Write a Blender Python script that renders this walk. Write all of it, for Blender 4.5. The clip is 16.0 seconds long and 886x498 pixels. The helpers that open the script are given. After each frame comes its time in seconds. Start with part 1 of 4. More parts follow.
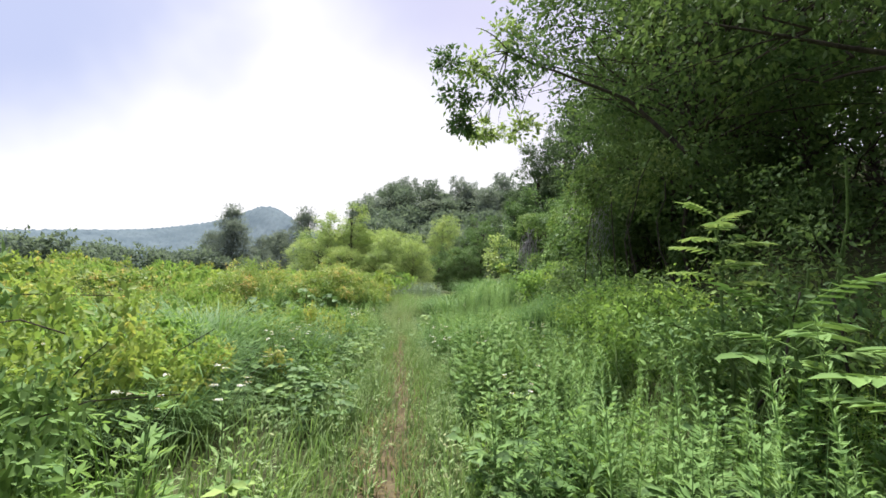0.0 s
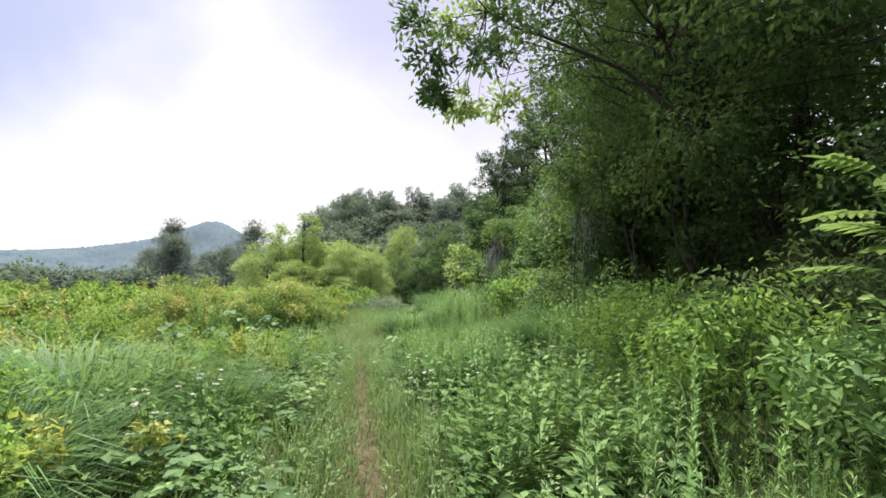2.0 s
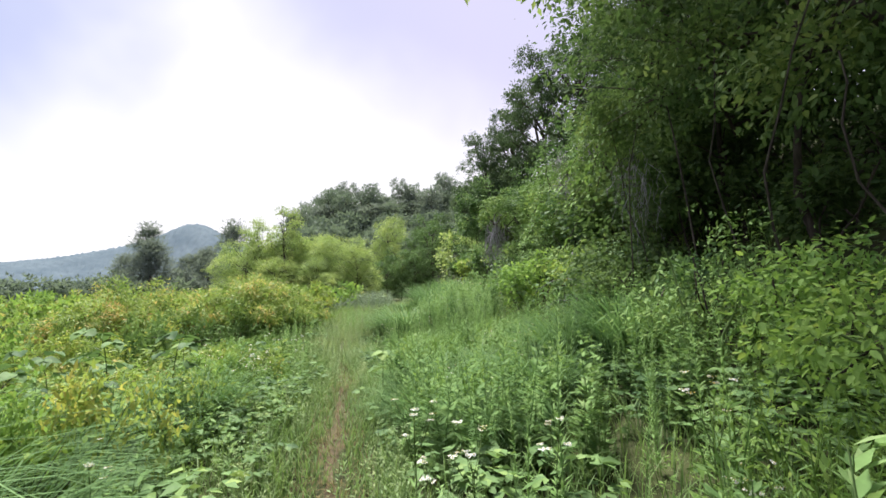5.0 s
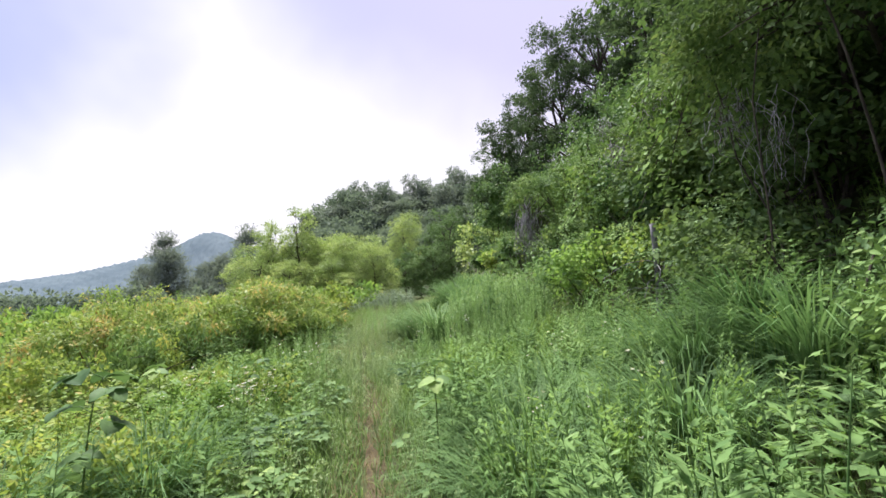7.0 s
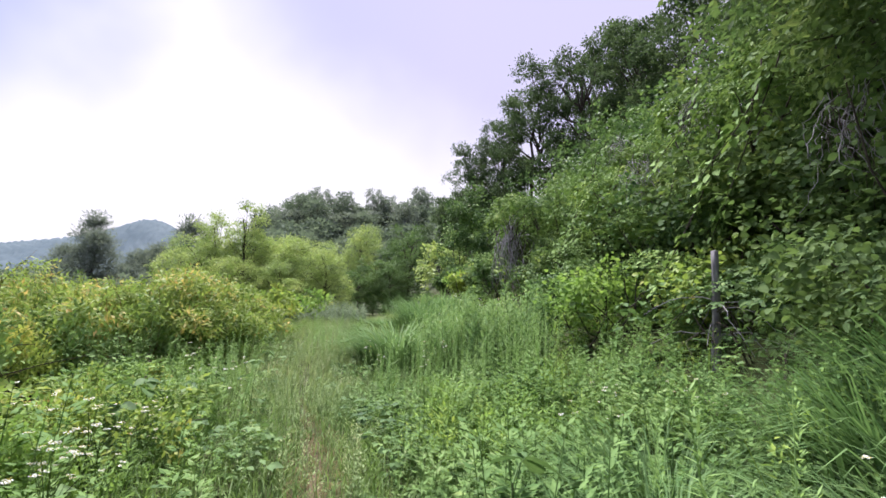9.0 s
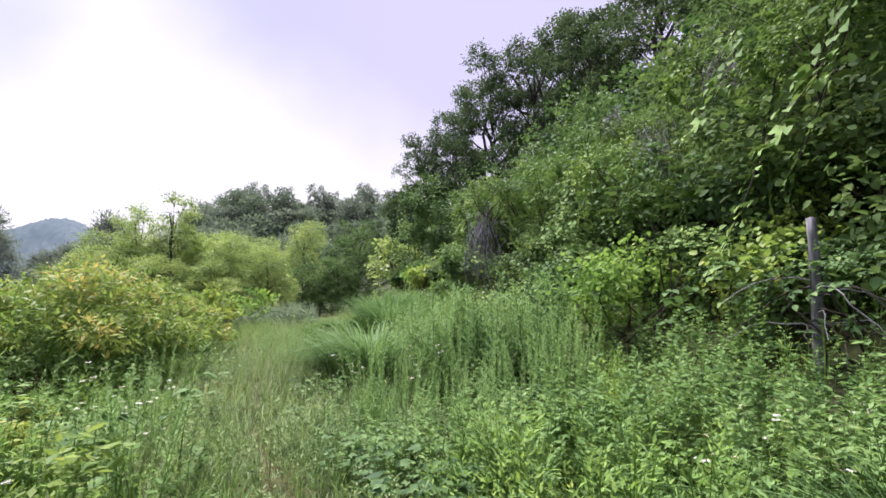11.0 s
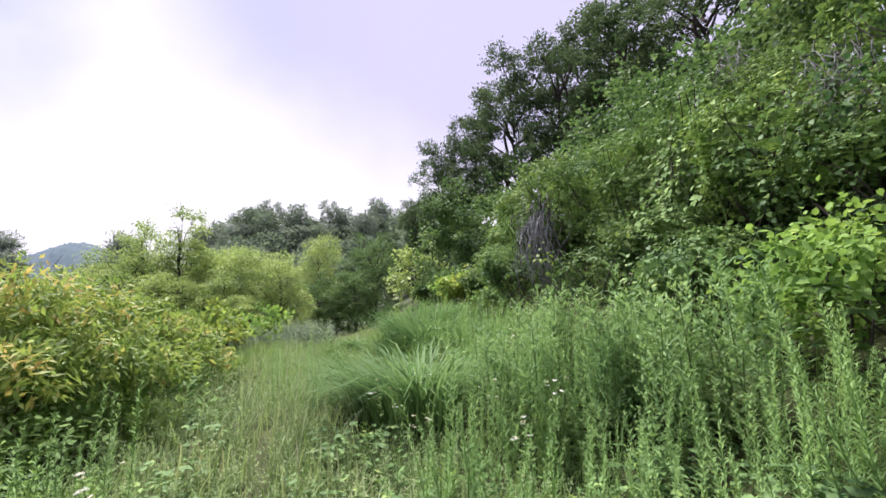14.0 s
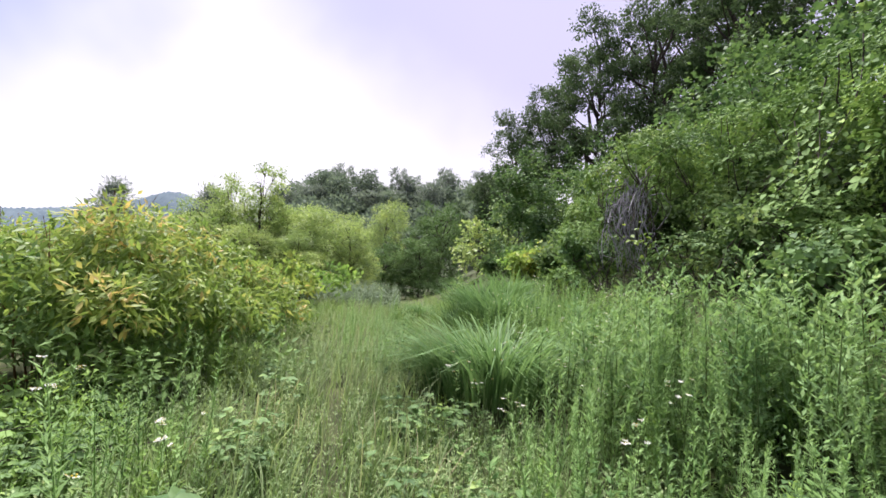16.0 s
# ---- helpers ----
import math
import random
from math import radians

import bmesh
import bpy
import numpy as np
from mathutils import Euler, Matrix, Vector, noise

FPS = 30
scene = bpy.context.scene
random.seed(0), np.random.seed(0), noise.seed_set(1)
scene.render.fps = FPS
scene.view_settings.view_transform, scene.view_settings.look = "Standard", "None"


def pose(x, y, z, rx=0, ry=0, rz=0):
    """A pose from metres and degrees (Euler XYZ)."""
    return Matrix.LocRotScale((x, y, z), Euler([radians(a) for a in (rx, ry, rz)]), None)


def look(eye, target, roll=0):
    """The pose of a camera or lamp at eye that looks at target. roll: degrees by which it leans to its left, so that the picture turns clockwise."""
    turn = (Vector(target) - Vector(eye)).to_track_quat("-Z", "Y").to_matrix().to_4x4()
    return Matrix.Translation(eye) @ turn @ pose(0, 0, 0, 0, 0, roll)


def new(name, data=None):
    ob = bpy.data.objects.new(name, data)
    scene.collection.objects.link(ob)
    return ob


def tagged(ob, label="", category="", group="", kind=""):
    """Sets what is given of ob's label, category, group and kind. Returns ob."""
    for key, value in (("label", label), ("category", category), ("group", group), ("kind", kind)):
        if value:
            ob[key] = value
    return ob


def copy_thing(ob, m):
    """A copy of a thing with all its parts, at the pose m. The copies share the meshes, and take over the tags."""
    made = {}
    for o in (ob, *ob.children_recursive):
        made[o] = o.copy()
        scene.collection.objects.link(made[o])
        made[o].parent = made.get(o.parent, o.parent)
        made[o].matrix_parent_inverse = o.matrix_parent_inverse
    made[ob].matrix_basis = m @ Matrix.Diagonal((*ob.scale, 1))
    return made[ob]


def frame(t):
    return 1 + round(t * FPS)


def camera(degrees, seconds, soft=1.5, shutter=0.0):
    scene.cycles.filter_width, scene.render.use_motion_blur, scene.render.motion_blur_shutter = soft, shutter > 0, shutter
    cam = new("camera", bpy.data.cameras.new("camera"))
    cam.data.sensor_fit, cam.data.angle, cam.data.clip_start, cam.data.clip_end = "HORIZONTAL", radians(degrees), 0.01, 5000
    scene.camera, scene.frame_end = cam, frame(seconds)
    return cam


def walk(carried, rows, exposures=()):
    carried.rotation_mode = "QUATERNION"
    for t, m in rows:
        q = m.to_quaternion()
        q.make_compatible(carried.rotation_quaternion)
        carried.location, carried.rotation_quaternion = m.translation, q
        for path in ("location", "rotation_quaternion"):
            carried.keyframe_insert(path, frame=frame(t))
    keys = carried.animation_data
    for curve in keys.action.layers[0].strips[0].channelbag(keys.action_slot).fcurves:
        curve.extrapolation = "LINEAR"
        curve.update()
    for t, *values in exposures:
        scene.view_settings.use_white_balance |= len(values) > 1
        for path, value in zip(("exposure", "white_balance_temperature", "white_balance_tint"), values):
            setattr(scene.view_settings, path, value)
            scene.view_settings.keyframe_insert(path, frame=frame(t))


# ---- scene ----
cam = camera(91.0, 16.0, soft=1.6)
PATH = [
    (0, (0.987, -1.083, 1.194), (0.818, 0.9, 1.397), 3.6),
    (0.5, (0.85, -0.666, 1.203), (0.74, 1.322, 1.393), 4.3),
    (1, (0.8, -0.304, 1.211), (0.835, 1.687, 1.387), 3.7),
    (1.5, (0.767, 0.147, 1.246), (0.801, 2.139, 1.424), 1.9),
    (2, (0.64, 0.56, 1.236), (0.668, 2.542, 1.502), 1.5),
    (2.5, (0.596, 0.966, 1.203), (0.66, 2.945, 1.485), 0.1),
    (3, (0.566, 1.424, 1.239), (0.629, 3.403, 1.524), -0.8),
    (3.2, (0.541, 1.597, 1.232), (0.607, 3.576, 1.514), -0.1),
    (5.3, (0.376, 3.526, 1.31), (0.452, 5.512, 1.538), -1.8),
    (5.5, (0.333, 3.718, 1.334), (0.364, 5.705, 1.563), -2.7),
    (6, (0.203, 4.219, 1.295), (0.277, 6.205, 1.524), -1.8),
    (6.5, (0.099, 4.676, 1.241), (0.152, 6.664, 1.456), -3.8),
    (7, (0.009, 5.092, 1.299), (0.027, 7.081, 1.515), -4.2),
    (7.5, (-0.142, 5.556, 1.284), (-0.035, 7.535, 1.553), 1.6),
    (8, (-0.246, 6.089, 1.255), (-0.064, 8.06, 1.542), 0.5),
    (8.5, (-0.391, 6.584, 1.211), (-0.25, 8.553, 1.534), -0.0),
    (9, (-0.495, 7.138, 1.235), (-0.271, 9.1, 1.553), 2.4),
    (9.2, (-0.518, 7.36, 1.216), (-0.28, 9.32, 1.534), 2.1),
    (11.3, (-1.076, 9.185, 1.224), (-0.562, 11.091, 1.545), 1.1),
    (11.5, (-1.098, 9.374, 1.258), (-0.567, 11.274, 1.583), 1.5),
    (12, (-1.048, 9.814, 1.238), (-0.5, 11.712, 1.555), 1.2),
    (12.5, (-1.081, 10.204, 1.285), (-0.608, 12.12, 1.608), 0.5),
    (13, (-1.233, 10.637, 1.312), (-0.767, 12.544, 1.697), 1.6),
    (13.5, (-1.247, 11.116, 1.25), (-0.787, 13.024, 1.635), -0.0),
    (14, (-1.304, 11.534, 1.257), (-0.883, 13.452, 1.639), -0.8),
    (14.5, (-1.446, 11.95, 1.26), (-1.028, 13.871, 1.63), 0.8),
    (15, (-1.512, 12.09, 1.273), (-1.185, 14.031, 1.622), 2.4),
    (15.5, (-1.552, 12.106, 1.233), (-1.321, 14.072, 1.517), 4.7),
    (16, (-1.561, 12.11, 1.236), (-1.416, 14.089, 1.486), 5.4),
]
walk(cam, [(t, look(eye, target, roll)) for t, eye, target, roll in PATH],
     [(0, 1.24, 6500, 9), (5, 1.24, 6450, 11), (9, 1.2, 6250, 17), (12, 1.22, 6250, 20), (16, 1.24, 6300, 18)])

# ---- light ----
SUN_ELEV, SUN_AZ = 65.0, -26.0   # degrees; azimuth from +y towards +x


def direction(az, el):
    a, e = radians(az), radians(el)
    return Vector((math.sin(a) * math.cos(e), math.cos(a) * math.cos(e), math.sin(e)))


def make_world():
    world = bpy.data.worlds.new("sky")
    scene.world = world
    world.use_nodes = True
    nt = world.node_tree
    nt.nodes.clear()
    N, L = nt.nodes.new, nt.links.new
    out, bg = N("ShaderNodeOutputWorld"), N("ShaderNodeBackground")
    sky = N("ShaderNodeTexSky")
    sky.sky_type, sky.sun_disc = "NISHITA", False
    sky.sun_elevation, sky.sun_rotation = radians(SUN_ELEV), radians(SUN_AZ)
    co = N("ShaderNodeTexCoord")
    wob = N("ShaderNodeTexNoise")
    wob.inputs["Scale"].default_value, wob.inputs["Detail"].default_value = 2.2, 4
    L(co.outputs["Generated"], wob.inputs["Vector"])
    shift = N("ShaderNodeVectorMath")
    shift.operation = "MULTIPLY_ADD"
    L(wob.outputs["Color"], shift.inputs[0])
    shift.inputs[1].default_value, shift.inputs[2].default_value = (0.2, 0.2, 0.2), (-0.1, -0.1, -0.1)
    add = N("ShaderNodeVectorMath")
    L(co.outputs["Generated"], add.inputs[0])
    L(shift.outputs[0], add.inputs[1])
    total = None
    # grey-lavender cloud banks: direction, inner and outer reach (as a cosine)
    for az, el, near, far in CLOUDS:
        dot = N("ShaderNodeVectorMath")
        dot.operation = "DOT_PRODUCT"
        L(add.outputs[0], dot.inputs[0])
        dot.inputs[1].default_value = direction(az, el)
        ramp = N("ShaderNodeMapRange")
        ramp.interpolation_type = "SMOOTHSTEP"
        ramp.inputs["From Min"].default_value, ramp.inputs["From Max"].default_value = math.cos(radians(far)), math.cos(radians(near))
        L(dot.outputs["Value"], ramp.inputs["Value"])
        if total is None:
            total = ramp.outputs[0]
        else:
            m = N("ShaderNodeMath")
            m.operation = "MAXIMUM"
            L(total, m.inputs[0])
            L(ramp.outputs[0], m.inputs[1])
            total = m.outputs[0]
    fine = N("ShaderNodeTexNoise")
    fine.inputs["Scale"].default_value, fine.inputs["Detail"].default_value = 1.6, 3
    L(co.outputs["Generated"], fine.inputs["Vector"])
    grey = N("ShaderNodeMixRGB")
    grey.inputs[1].default_value, grey.inputs[2].default_value = (*CLOUD_BLUE, 1), (*CLOUD_LILAC, 1)
    sep = N("ShaderNodeSeparateXYZ")
    L(co.outputs["Generated"], sep.inputs[0])
    rg = N("ShaderNodeMapRange")
    rg.inputs["From Min"].default_value, rg.inputs["From Max"].default_value = -0.7, 0.1
    L(sep.outputs[0], rg.inputs["Value"])
    L(rg.outputs[0], grey.inputs[0])
    white = N("ShaderNodeMixRGB")
    white.inputs[1].default_value, white.inputs[2].default_value = (*CLOUD_WHITE, 1), (*[c * 0.93 for c in CLOUD_WHITE], 1)
    L(fine.outputs["Fac"], white.inputs[0])
    mix = N("ShaderNodeMixRGB")
    L(total, mix.inputs[0])
    L(white.outputs[0], mix.inputs[1])
    L(grey.outputs[0], mix.inputs[2])
    thin = N("ShaderNodeMixRGB")      # the blue sky shows a little through the cloud
    thin.inputs[0].default_value = 0.94
    L(sky.outputs[0], thin.inputs[1])
    L(mix.outputs[0], thin.inputs[2])
    L(thin.outputs[0], bg.inputs["Color"])
    bg.inputs["Strength"].default_value = 0.05
    L(bg.outputs[0], out.inputs["Surface"])


CLOUDS = ((-63, 33, 17, 32), (23, 54, 25, 42), (80, 50, 30, 60), (170, 50, 40, 85))
CLOUD_BLUE, CLOUD_LILAC, CLOUD_WHITE = (5.3, 5.8, 8.3), (6.8, 6.55, 8.6), (10.6, 10.4, 10.8)
make_world()
sun = new("sun", bpy.data.lights.new("sun", "SUN"))
sun.data.energy, sun.data.angle, sun.data.color = 5.0, radians(18), (1.0, 0.965, 0.90)
sun.matrix_world = look(direction(SUN_AZ, SUN_ELEV) * 60, (0, 0, 0))


# ---- materials ----
def material(name):
    m = bpy.data.materials.new(name)
    m.use_nodes = True
    m.node_tree.nodes.clear()
    return m, m.node_tree.nodes.new, m.node_tree.links.new


def leaf_material(name, a, b, tip=None, trans=0.35, gloss=0.5, scale=0.6, grain=0.55, tip_at=0.97):
    """Leaves: two greens spread leaf by leaf and in drifts; some light comes through the blade."""
    m, N, L = material(name)
    out = N("ShaderNodeOutputMaterial")
    geo = N("ShaderNodeNewGeometry")
    co = N("ShaderNodeTexCoord")
    no = N("ShaderNodeTexNoise")
    no.inputs["Scale"].default_value, no.inputs["Detail"].default_value = scale, 3
    L(geo.outputs["Position"], no.inputs["Vector"])
    mix = N("ShaderNodeMath")
    mix.operation = "MULTIPLY_ADD"
    mix.inputs[1].default_value = grain
    L(geo.outputs["Random Per Island"], mix.inputs[0])
    drift = N("ShaderNodeMapRange")
    drift.inputs["From Min"].default_value, drift.inputs["From Max"].default_value = 0.32, 0.68
    drift.inputs["To Max"].default_value = 1 - grain
    L(no.outputs["Fac"], drift.inputs["Value"])
    L(drift.outputs[0], mix.inputs[2])
    ramp = N("ShaderNodeValToRGB")
    e = ramp.color_ramp.elements
    e[0].color, e[1].color = (*a, 1), (*b, 1)
    if tip:
        e[1].position = tip_at - 0.25
        t = e.new(tip_at)
        t.color = (*tip, 1)
    L(mix.outputs[0], ramp.inputs[0])
    vein = N("ShaderNodeTexNoise")
    vein.inputs["Scale"].default_value = 60
    L(geo.outputs["Position"], vein.inputs["Vector"])
    hsv = N("ShaderNodeHueSaturation")
    vr = N("ShaderNodeMapRange")
    vr.inputs["To Min"].default_value, vr.inputs["To Max"].default_value = 0.8, 1.2
    L(vein.outputs["Fac"], vr.inputs["Value"])
    L(vr.outputs[0], hsv.inputs["Value"])
    L(ramp.outputs[0], hsv.inputs["Color"])
    bs = N("ShaderNodeBsdfPrincipled")
    bs.inputs["Roughness"].default_value = gloss
    bs.inputs["Specular IOR Level"].default_value = 0.12
    L(hsv.outputs[0], bs.inputs["Base Color"])
    tr = N("ShaderNodeBsdfTranslucent")
    warm = N("ShaderNodeMixRGB")
    warm.blend_type = "MULTIPLY"
    warm.inputs[0].default_value = 1
    warm.inputs[2].default_value = (1.3, 1.3, 1.0, 1)
    L(hsv.outputs[0], warm.inputs[1])
    L(warm.outputs[0], tr.inputs["Color"])
    sh = N("ShaderNodeMixShader")
    sh.inputs[0].default_value = trans
    L(bs.outputs[0], sh.inputs[1])
    L(tr.outputs[0], sh.inputs[2])
    L(sh.outputs[0], out.inputs["Surface"])
    return m


def rough_material(name, a, b, scale=8.0, stretch=(1, 1, 1), bump=0.4, rough=0.9):
    m, N, L = material(name)
    out, bs = N("ShaderNodeOutputMaterial"), N("ShaderNodeBsdfPrincipled")
    geo = N("ShaderNodeNewGeometry")
    mp = N("ShaderNodeMapping")
    mp.inputs["Scale"].default_value = stretch
    L(geo.outputs["Position"], mp.inputs["Vector"])
    n1, n2 = N("ShaderNodeTexNoise"), N("ShaderNodeTexNoise")
    n1.inputs["Scale"].default_value, n1.inputs["Detail"].default_value = scale, 8
    n2.inputs["Scale"].default_value, n2.inputs["Detail"].default_value = scale * 0.12, 4
    L(mp.outputs[0], n1.inputs["Vector"])
    L(geo.outputs["Position"], n2.inputs["Vector"])
    mu = N("ShaderNodeMath")
    mu.operation = "ADD"
    L(n1.outputs["Fac"], mu.inputs[0])
    L(n2.outputs["Fac"], mu.inputs[1])
    mr = N("ShaderNodeMapRange")
    mr.inputs["From Min"].default_value, mr.inputs["From Max"].default_value = 0.7, 1.3
    L(mu.outputs[0], mr.inputs["Value"])
    ramp = N("ShaderNodeValToRGB")
    ramp.color_ramp.elements[0].color, ramp.color_ramp.elements[1].color = (*a, 1), (*b, 1)
    L(mr.outputs[0], ramp.inputs[0])
    L(ramp.outputs[0], bs.inputs["Base Color"])
    bs.inputs["Roughness"].default_value = rough
    bs.inputs["Specular IOR Level"].default_value = 0.15
    bp = N("ShaderNodeBump")
    bp.inputs["Strength"].default_value, bp.inputs["Distance"].default_value = bump, 0.02
    L(n1.outputs["Fac"], bp.inputs["Height"])
    L(bp.outputs[0], bs.inputs["Normal"])
    L(bs.outputs[0], out.inputs["Surface"])
    return m


M_SOIL = rough_material("mossy_leaf_litter", (0.025, 0.03, 0.012), (0.065, 0.075, 0.028), 14)


def hazed_green_slopes(m):
    """Far slopes blend by distance from bare litter to their woods' green, haze blue included."""
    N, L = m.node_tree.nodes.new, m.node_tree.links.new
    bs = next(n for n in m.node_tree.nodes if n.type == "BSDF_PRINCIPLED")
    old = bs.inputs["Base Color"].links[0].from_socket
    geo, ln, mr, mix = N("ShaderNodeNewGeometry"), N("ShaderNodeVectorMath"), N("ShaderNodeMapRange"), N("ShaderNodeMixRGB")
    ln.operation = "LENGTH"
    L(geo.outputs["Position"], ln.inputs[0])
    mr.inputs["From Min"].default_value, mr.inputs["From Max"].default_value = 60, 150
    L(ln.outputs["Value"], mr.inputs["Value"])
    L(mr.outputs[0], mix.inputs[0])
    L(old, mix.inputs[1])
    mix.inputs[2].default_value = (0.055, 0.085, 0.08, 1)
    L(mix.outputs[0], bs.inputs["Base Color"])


hazed_green_slopes(M_SOIL)
M_PATH = rough_material("trodden_earth", (0.04, 0.032, 0.018), (0.12, 0.095, 0.055), 22, bump=0.9)
M_STRAW = leaf_material("dry_straw", (0.10, 0.075, 0.035), (0.20, 0.16, 0.075), trans=0.2, gloss=0.8)
M_BARK = rough_material("grey_brown_bark", (0.025, 0.02, 0.016), (0.085, 0.07, 0.06), 26, (1, 1, 0.25), 0.8)
M_DEAD = rough_material("bleached_dead_wood", (0.17, 0.16, 0.18), (0.36, 0.34, 0.38), 30, (1, 1, 0.3), 0.5)
M_POST = rough_material("weathered_grey_post", (0.07, 0.065, 0.07), (0.24, 0.23, 0.255), 24, (1, 1, 0.2), 0.8)
M_STEM = rough_material("green_stem", (0.06, 0.10, 0.03), (0.13, 0.19, 0.06), 30)
M_REDSTEM = rough_material("reddish_stem", (0.10, 0.05, 0.03), (0.20, 0.10, 0.06), 30)
M_GRASS = leaf_material("meadow_grass", (0.085, 0.155, 0.05), (0.20, 0.29, 0.10), trans=0.35)
M_SEDGE = leaf_material("silver_grass_blade", (0.06, 0.135, 0.05), (0.175, 0.28, 0.11), trans=0.3, gloss=0.6)
M_PALE = leaf_material("thin_reddish_grass", (0.16, 0.235, 0.10), (0.28, 0.35, 0.16), (0.36, 0.29, 0.20), trans=0.32)
M_MUG = leaf_material("mugwort_leaf", (0.07, 0.15, 0.048), (0.19, 0.30, 0.105), (0.26, 0.345, 0.155), trans=0.32, gloss=0.75, scale=1.0, grain=0.45)
M_SPIRE = leaf_material("horseweed_leaf", (0.15, 0.265, 0.09), (0.285, 0.42, 0.16), trans=0.38, gloss=0.6)
M_PLUME = leaf_material("blue_green_plume_leaf", (0.09, 0.18, 0.07), (0.22, 0.335, 0.135), (0.29, 0.40, 0.17), trans=0.32, gloss=0.7, scale=1.0)
M_HERB = leaf_material("soft_herb_leaf", (0.09, 0.185, 0.045), (0.225, 0.345, 0.085), (0.33, 0.42, 0.10), trans=0.36, gloss=0.7, scale=1.1, grain=0.4)
M_PALEHERB = leaf_material("pale_herb_leaf", (0.14, 0.20, 0.125), (0.23, 0.29, 0.20), trans=0.3, gloss=0.7)
M_FINE = leaf_material("fine_weed_leaf", (0.16, 0.25, 0.115), (0.30, 0.395, 0.185), (0.39, 0.39, 0.22), trans=0.35, gloss=0.65)
M_MID = leaf_material("mid_green_leaf", (0.06, 0.12, 0.045), (0.145, 0.225, 0.08), trans=0.3, gloss=0.6)
M_BANK = leaf_material("bank_tree_leaf", (0.034, 0.066, 0.032), (0.115, 0.165, 0.078), trans=0.28, gloss=0.8)
M_TRAIL = leaf_material("trailing_vine_leaf", (0.06, 0.125, 0.042), (0.19, 0.295, 0.09), (0.31, 0.40, 0.115), trans=0.2, gloss=0.7, grain=0.45)
M_VINE = leaf_material("vine_leaf", (0.03, 0.072, 0.03), (0.140, 0.232, 0.082), (0.281, 0.378, 0.119), trans=0.24, gloss=0.6, scale=1.2, grain=0.4)
M_CREEP = leaf_material("field_creeper_leaf", (0.09, 0.17, 0.04), (0.26, 0.335, 0.08), (0.40, 0.37, 0.10), trans=0.38, scale=0.9, grain=0.35, tip_at=0.88)
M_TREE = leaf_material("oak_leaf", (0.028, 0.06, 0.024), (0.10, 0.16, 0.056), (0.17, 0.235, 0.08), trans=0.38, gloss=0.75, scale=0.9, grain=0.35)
M_LOCUST = leaf_material("locust_leaf", (0.03, 0.065, 0.028), (0.125, 0.19, 0.065), (0.21, 0.27, 0.09), trans=0.32, gloss=0.75, scale=0.9, grain=0.35)
M_LIGHT = leaf_material("light_green_leaf", (0.135, 0.215, 0.08), (0.33, 0.42, 0.145), (0.43, 0.47, 0.18), trans=0.34, scale=0.5, grain=0.5)
M_KUDZU = leaf_material("kudzu_leaf", (0.055, 0.115, 0.038), (0.205, 0.305, 0.09), (0.35, 0.43, 0.12), trans=0.2, gloss=0.7, scale=1.4, grain=0.5)
M_YELLOW = leaf_material("yellowing_leaf", (0.07, 0.15, 0.04), (0.25, 0.33, 0.085), (0.52, 0.38, 0.15), trans=0.36, scale=1.3, grain=0.38, tip_at=0.9)
# Pines and hillside woods: distance haze put into lighter, greyer greens.
M_PINE = leaf_material("hazed_pine_needles", (0.10, 0.13, 0.115), (0.18, 0.215, 0.18), trans=0.38, gloss=0.8)
M_FAR = leaf_material("hazed_woods", (0.08, 0.115, 0.092), (0.165, 0.21, 0.15), trans=0.35, gloss=0.8, scale=0.05)
# The ridge's pale blue is air haze put into the leaf colour.
M_HAZE = leaf_material("hazed_ridge_woods", (0.072, 0.105, 0.13), (0.11, 0.148, 0.172), trans=0.15, gloss=0.9, scale=0.08, grain=0.05)
M_PETAL = leaf_material("white_petal", (0.72, 0.72, 0.74), (0.82, 0.82, 0.84), trans=0.3, gloss=0.7)
M_EYE = leaf_material("yellow_disc", (0.45, 0.33, 0.04), (0.6, 0.45, 0.06), trans=0.1, gloss=0.8)

# ---- shapes ----
rng = np.random.default_rng(7)


def unit(v):
    return v / np.maximum(np.linalg.norm(v, axis=-1, keepdims=True), 1e-9)


def raw_mesh(name, V, F):
    """A mesh from an array of corners and an array of faces with equal numbers of corners."""
    me = bpy.data.meshes.new(name)
    V, F = np.ascontiguousarray(V, np.float32), np.ascontiguousarray(F, np.int32)
    n, k = F.shape
    me.vertices.add(len(V))
    me.vertices.foreach_set("co", V.ravel())
    me.loops.add(n * k)
    me.loops.foreach_set("vertex_index", F.ravel())
    me.polygons.add(n)
    me.polygons.foreach_set("loop_start", np.arange(0, n * k, k, dtype=np.int32))
    me.update(calc_edges=True)
    return me


def piece(name, VF, mat, parent=None, label=""):
    me = raw_mesh(name, *VF)
    me.materials.append(mat)
    ob = new(name, me)
    ob.parent = parent
    return tagged(ob, label)


def merge(parts):
    vs, fs, n = [], [], 0
    for V, F in parts:
        vs.append(V)
        fs.append(F + n)
        n += len(V)
    return np.concatenate(vs), np.concatenate(fs)


